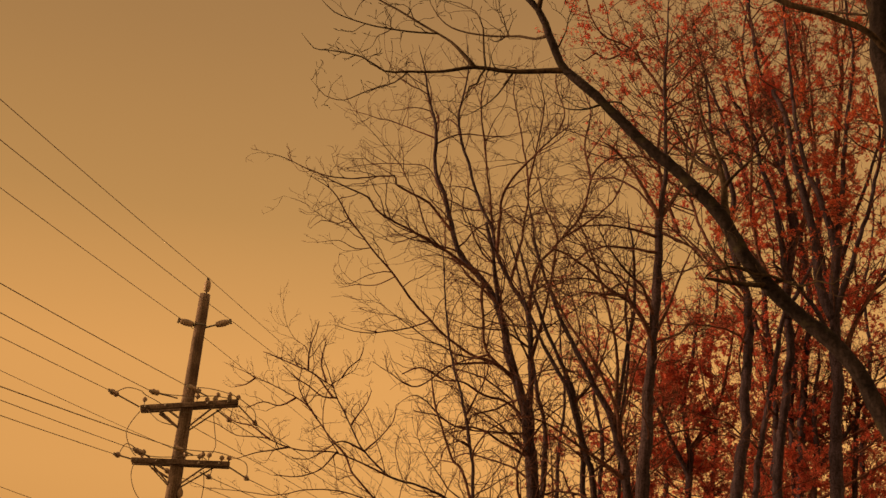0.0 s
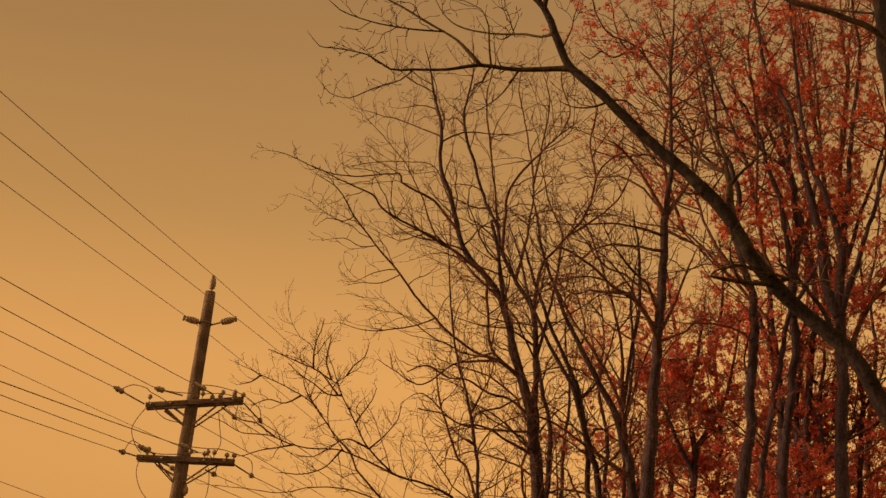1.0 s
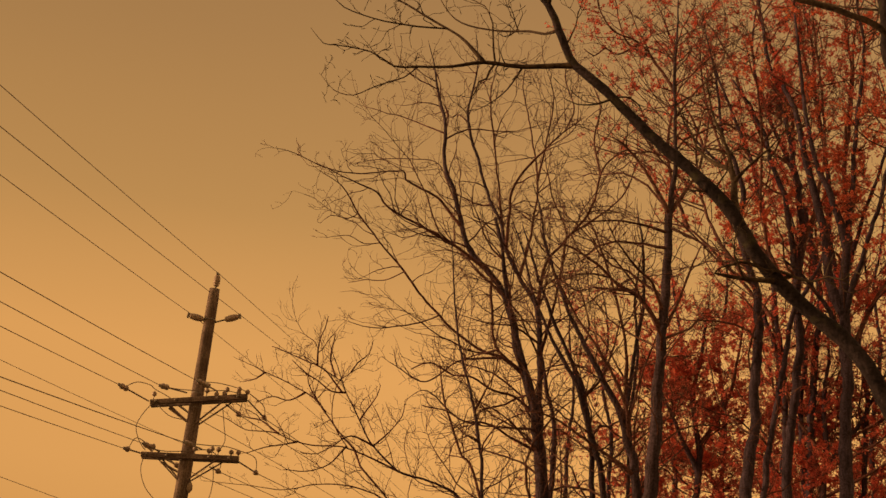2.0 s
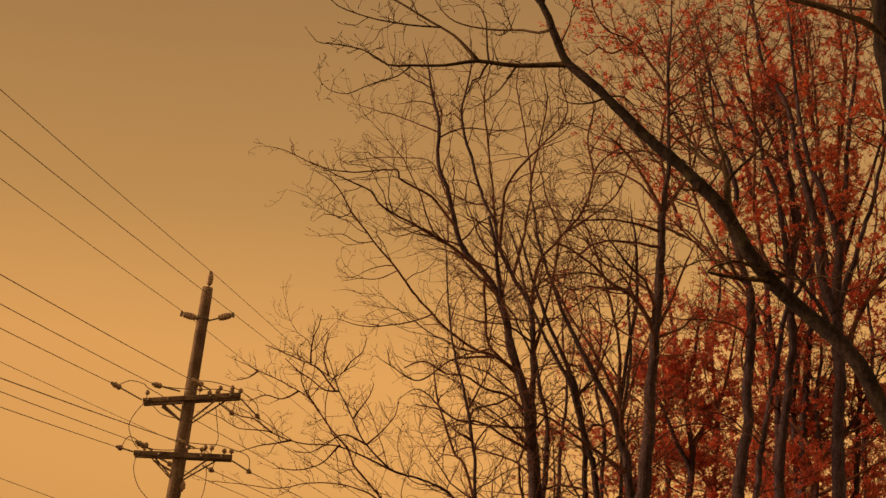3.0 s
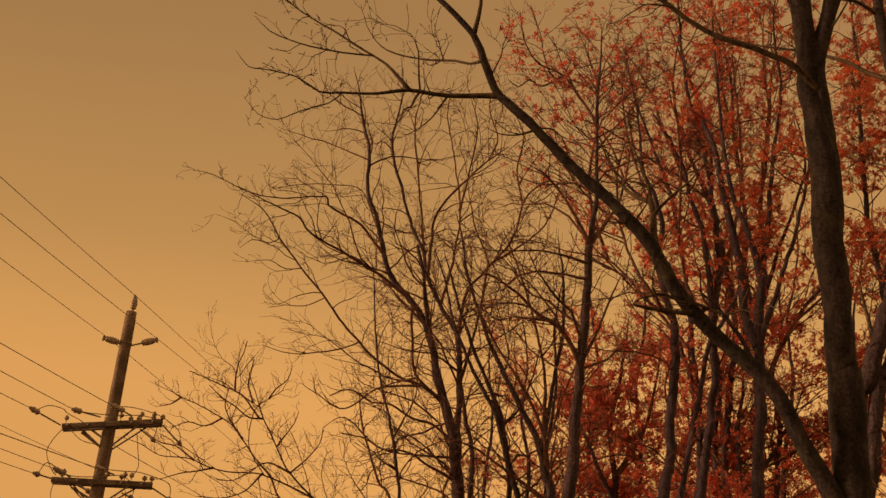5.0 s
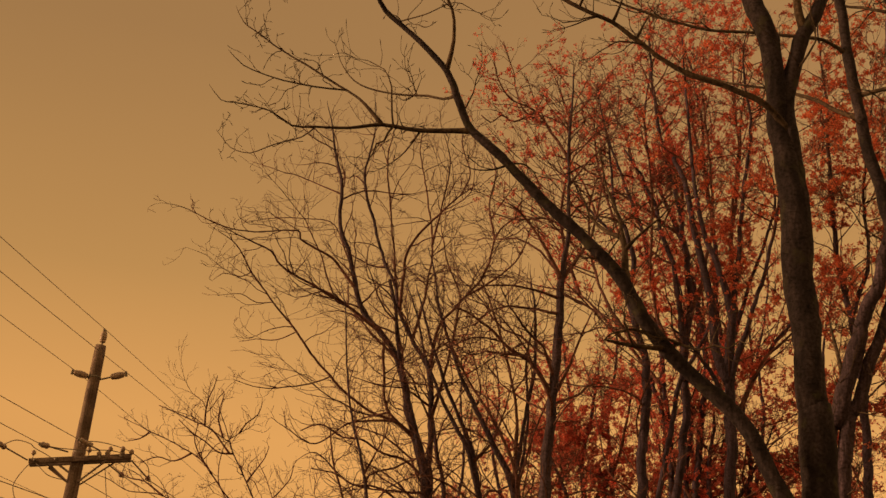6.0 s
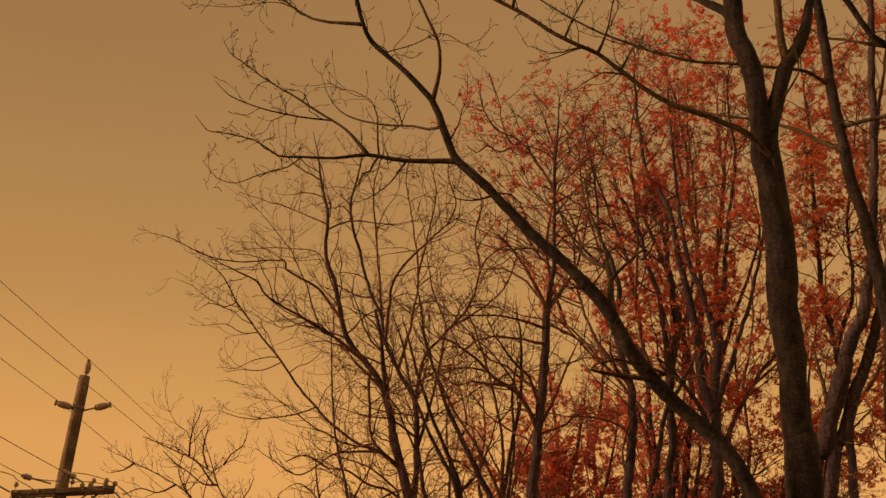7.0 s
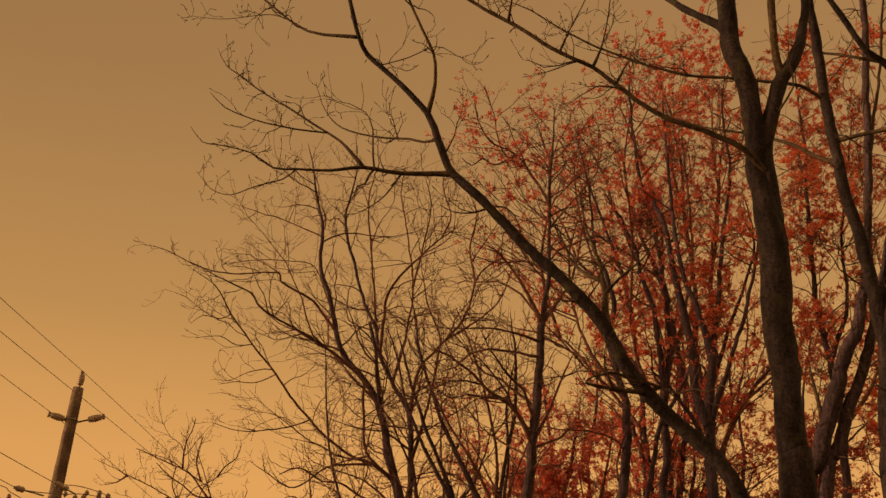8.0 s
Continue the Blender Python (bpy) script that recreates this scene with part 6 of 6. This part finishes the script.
def bell(m, r, h):
    """One porcelain bell with a skirt and a metal cap."""
    s = Shape()
    s.lathe(m, [(r * 0.35, 0), (r * 0.5, h * 0.15), (r * 0.95, h * 0.3), (r, h * 0.42), (r * 0.9, h * 0.55), (r * 0.97, h * 0.68), (r * 0.6, h * 0.85), (r * 0.35, h)])
    return s


def post_insulator(root, name, foot, d, length, r):
    """A ribbed post on a steel bracket."""
    m = along_axis(foot, d)
    s = Shape()
    prof = [(r * 0.45, 0)]
    ribs = 5
    for i in range(ribs):
        z = length * (0.06 + 0.84 * i / ribs)
        swell = 0.75 + 0.3 * math.sin(math.pi * (i + 0.8) / (ribs + 0.6))
        prof += [(r * 0.93 * swell, z), (r * swell, z + length * 0.06), (r * 0.98 * swell, z + length * 0.10), (r * 0.94 * swell, z + length * 0.15)]
    prof += [(r * 0.5, length * 0.93), (r * 0.4, length)]
    s.lathe(m, prof)
    body = part(name, s, PORCELAIN, root, "grey-brown ribbed porcelain insulator")
    c = Shape()
    c.box(m @ Matrix.Translation((0, 0, length + 0.02)), r * 0.7, r * 1.6, 0.06, 0.012)
    part("clamp", c, STEEL, body, "steel wire clamp", smooth=False)
    return body


def utility_pole():
    root = new("utility_pole")
    root.matrix_basis = pose(POLE_FOOT[0], POLE_FOOT[1], 0, 0, 0, POLE_TURN)
    s = Shape()
    line = [Vector((0, 0, -0.3 + 9.97 * i / 40)) for i in range(41)]
    s.tube(line, [0.20 - 0.062 * i / 40 for i in range(40)] + [0.128], 20, 0.02)
    shaft = part("shaft", s, POLE_WOOD, root, "weathered round wooden shaft")
    for z in (8.86, 6.98, 6.62, 5.62, 5.26):
        b = Shape()
        b.lathe(pose(0, 0, z), [(0.150, -0.015), (0.156, -0.015), (0.156, 0.015), (0.150, 0.015)], 20)
        part("band", b, STEEL, shaft, "galvanised steel band")
    # three line posts at the head
    part("bracket", rod((0.02, 0, 9.55), (0.02, 0, 9.76), 0.025), STEEL, root)
    post_insulator(root, "post_insulator", (0.02, 0, 9.74), (0, 0, 1), 0.31, 0.085)
    part("bracket", rod((0.12, 0, 8.80), (0.42, 0, 8.90), 0.022), STEEL, root)
    post_insulator(root, "post_insulator", (0.40, 0, 8.895), (0.97, 0, 0.30), 0.36, 0.085)
    part("bracket", rod((-0.1, -0.03, 8.80), (-0.2, -0.08, 8.85), 0.022), STEEL, root)
    post_insulator(root, "post_insulator", (-0.15, -0.06, 8.85), (-0.9, -0.3, 0.12), 0.36, 0.085)
    # two double crossarms with braces
    for z, lift, mid in ((6.80, 7.8, 0.06), (5.40, 2.2, 0.07)):
        for y in (-0.2, 0.2):
            a = Shape()
            a.box(pose(mid + 0.06 * (1 if y < 0 else -1), y, z, 0, -lift, 0), 2.44, 0.095, 0.125, 0.012)
            arm = part("crossarm", a, ARM_WOOD, root, "weathered squared timber crossarm", smooth=False)
            for x in (-1.0, -0.5, 0.55, 1.05):
                b = Shape()
                b.lathe(pose(mid + x, y - 0.07 if y < 0 else y + 0.07, z + x * math.tan(radians(lift)), 90), [(0.012, -0.02), (0.028, -0.02), (0.028, 0.02), (0.012, 0.02)], 8)
                part("bolt", b, STEEL, arm)
        for x in (-1, 1):
            for y in (-0.24, 0.24):
                b = Shape()
                top = Vector((mid + 0.78 * x, y, z - 0.03 + 0.78 * x * math.tan(radians(lift))))
                low = Vector((0.12 * x, y * 0.5, z - 0.56))
                d = top - low
                b.box(along_axis(low.lerp(top, 0.5), d), 0.048, 0.032, d.length, 0.006)
                part("brace", b, ARM_WOOD, root, "flat timber brace", smooth=False)
        for x in (-1.08, 1.12):
            part("spacer_bolt", rod((mid + x, -0.27, z + x * math.tan(radians(lift))), (mid + x, 0.27, z + x * math.tan(radians(lift))), 0.011), STEEL, root)

    # dead-end strings: side offset, height, reach towards (-) or away (+), rise, bells
    def string(x, z, reach, rise, bells, r=0.07):
        g = 1 if reach > 0 else -1
        a, b = Vector((x, 0.2 * g, z)), Vector((x, reach, z + rise))
        d = (b - a).normalized()
        link = part("link_rod", rod(a, b - d * 0.10, 0.02), STEEL, root)
        for i in range(bells):
            m = along_axis(b - d * (0.15 + 0.23 * i), d)
            part("bell_insulator", bell(m, r, 0.14), PORCELAIN, link, "dark porcelain bell")
        c = Shape()
        c.box(along_axis(b + d * 0.06, d), 0.05, 0.07, 0.2, 0.012)
        part("clamp", c, STEEL, link, smooth=False)

    for x, z, reach, rise, bells in ((-1.14, 6.66, -2.07, -0.02, 2), (-0.21, 6.94, -1.95, -0.21, 2), (0.55, 7.04, -1.65, -0.08, 2),
                                     (-1.12, 5.38, -1.13, -0.05, 1), (-0.65, 5.46, -1.2, 0.0, 2), (0.40, 5.60, -1.42, -0.05, 2),
                                     (1.24, 6.94, 1.9, -0.12, 1), (0.70, 6.80, 1.4, -0.03, 1), (-0.55, 6.70, 1.5, -0.04, 1),
                                     (1.25, 5.42, 1.82, -0.03, 1), (0.54, 5.24, 0.95, 0.0, 1), (-0.62, 5.34, 1.4, -0.02, 2)):
        string(x, z, reach, rise, bells)

    # pin insulators on the arms, and the jumpers over them
    for x, y, z in ((-1.02, -0.2, 6.72), (0.80, -0.2, 6.97), (1.20, 0.2, 7.02), (0.98, 0.2, 6.99), (0.62, 0.2, 6.94), (-1.0, 0.2, 5.43), (-0.82, -0.2, 5.44),
                    (0.46, 0.2, 5.50), (0.66, -0.2, 5.50), (0.82, -0.2, 5.50), (1.02, 0.2, 5.51), (1.2, 0.2, 5.52), (0.3, -0.2, 6.90), (0.42, 0.2, 6.91), (1.1, -0.2, 7.0), (0.24, -0.2, 5.48)):
        pin = part("pin", rod((x, y, z - 0.04), (x, y, z + 0.10), 0.011), STEEL, root)
        part("pin_insulator", bell(pose(x, y, z + 0.06), 0.062, 0.13), PORCELAIN, pin, "small porcelain pin insulator")
    for pts in (((-1.14, -1.75, 6.70), (-1.1, -1.2, 6.92), (-1.0, -0.6, 6.98), (-1.02, -0.2, 6.96), (-0.9, 0.6, 6.92), (-0.55, 1.5, 6.68)),
                ((-0.21, -1.7, 6.76), (-0.1, -1.0, 6.86), (0.3, -0.4, 6.98), (0.8, -0.2, 7.06), (0.95, 0.6, 7.1), (0.7, 1.4, 6.80)),
                ((0.55, -1.4, 7.0), (0.68, -0.6, 7.16), (0.95, 0.0, 7.2), (1.2, 0.3, 7.14), (1.42, 1.0, 6.98), (1.24, 1.9, 6.80)),
                ((-1.12, -1.0, 5.36), (-1.1, -0.7, 5.66), (-1.02, -0.2, 5.64), (-0.9, 0.5, 5.52), (-0.62, 1.4, 5.32)),
                ((-0.65, -1.1, 5.46), (-0.4, -0.8, 5.40), (0.0, -0.4, 5.48), (0.46, 0.2, 5.64), (0.66, 0.6, 5.44), (0.54, 0.95, 5.24)),
                ((0.40, -1.3, 5.56), (0.66, -0.5, 5.66), (0.9, 0.0, 5.74), (1.2, 0.25, 5.70), (1.4, 1.0, 5.66), (1.25, 1.8, 5.42)),
                ((-1.02, -0.22, 6.62), (-1.2, -0.3, 6.30), (-1.3, -0.3, 5.98), (-1.15, -0.25, 5.62), (-1.0, -0.2, 5.46)),
                ((-1.0, -0.2, 5.34), (-1.02, -0.25, 5.0), (-0.85, -0.25, 4.6), (-0.55, -0.2, 4.3), (-0.14, -0.1, 4.05)),
                ((0.62, 0.22, 6.72), (0.7, 0.3, 6.3), (0.78, 0.3, 5.9), (0.66, 0.25, 5.62)),
                ((0.6, 0.22, 5.3), (0.64, 0.3, 4.9), (0.55, 0.3, 4.4), (0.15, 0.1, 4.1)),
                ((-0.9, -0.22, 6.60), (-0.55, -0.3, 6.34), (-0.25, -0.2, 6.28), (-0.14, -0.1, 6.3))):
        part("jumper_cable", curve(pts, 0.011), CABLE, root, "thin looped cable")
    for a, b in (((-0.75, 0.24, 6.60), (-0.2, 0.9, 6.25)), ((-0.72, 0.24, 5.26), (-0.3, 0.9, 5.05))):
        part("guy_link", rod(a, b, 0.03), PORCELAIN, root)
    part("lightning_arrester", bell(pose(0.2, -0.05, 4.55), 0.075, 0.26), PORCELAIN, root)
    part("pin_insulator", bell(along_axis((0.16, -0.04, 7.15), (0.9, 0, 0.4)), 0.07, 0.16), PORCELAIN, root)
    return tagged(root, "weathered wooden utility pole with two double crossarms and insulators", "utility pole")


def overhead_wire(x, y, z, near, far, r, start=None):
    """One conductor through its fixing at (x, y, z) of the pole: near and far are its slopes on either side."""
    pts = []
    if near is not None:
        y0 = y if start is None else start
        for i in range(24, 0, -1):
            d = 44.0 * (i / 24) ** 1.3
            pts.append(Vector((x, y0 - d, z - near * d + 0.0006 * d * d)))
        pts.append(Vector((x, y0, z)))
    else:
        pts.append(Vector((x, y, z)))
    if far is not None:
        for i in range(1, 21):
            d = 46.0 * (i / 20) ** 1.2
            pts.append(Vector((x, y + d, z + far * d - 0.0004 * d * d)))
    s = Shape()
    s.tube(pts, [r] * len(pts), 6)
    ob = part("overhead_wire", s, CABLE)
    ob.matrix_basis = pose(POLE_FOOT[0], POLE_FOOT[1], 0, 0, 0, POLE_TURN)
    return tagged(ob, "thin dark overhead power line strung from the utility pole", "cable", "overhead wires")


utility_pole()
for x, y, z, near, far, r in ((0.03, 0, 10.09, 0.054, 0.042, 0.0075), (0.77, 0, 9.04, 0.058, 0.053, 0.0075), (-0.47, -0.17, 8.95, 0.046, 0.022, 0.0075)):
    overhead_wire(x, y, z, near, far, r)
for x, y, z, near, r in ((-1.14, -2.15, 6.64, 0.037, 0.009), (-0.21, -2.05, 6.72, 0.042, 0.009), (0.55, -1.75, 6.95, 0.052, 0.009),
                         (-1.12, -1.2, 5.32, 0.044, 0.009), (-0.65, -1.3, 5.46, 0.043, 0.009), (0.40, -1.5, 5.54, 0.061, 0.011), (-0.14, -0.05, 5.72, 0.030, 0.006), (-0.2, -0.2, 3.50, -0.012, 0.006)):
    overhead_wire(x, y, z, near, None, r)
for x, y, z, far, r in ((1.24, 2.0, 6.81, 0.02, 0.011), (0.70, 1.5, 6.77, 0.02, 0.011), (-0.55, 1.6, 6.66, 0.02, 0.010), (1.25, 1.9, 5.39, 0.02, 0.011), (0.54, 1.05, 5.24, 0.02, 0.010), (-0.62, 1.5, 5.31, 0.02, 0.010)):
    overhead_wire(x, y, z, None, far, r)
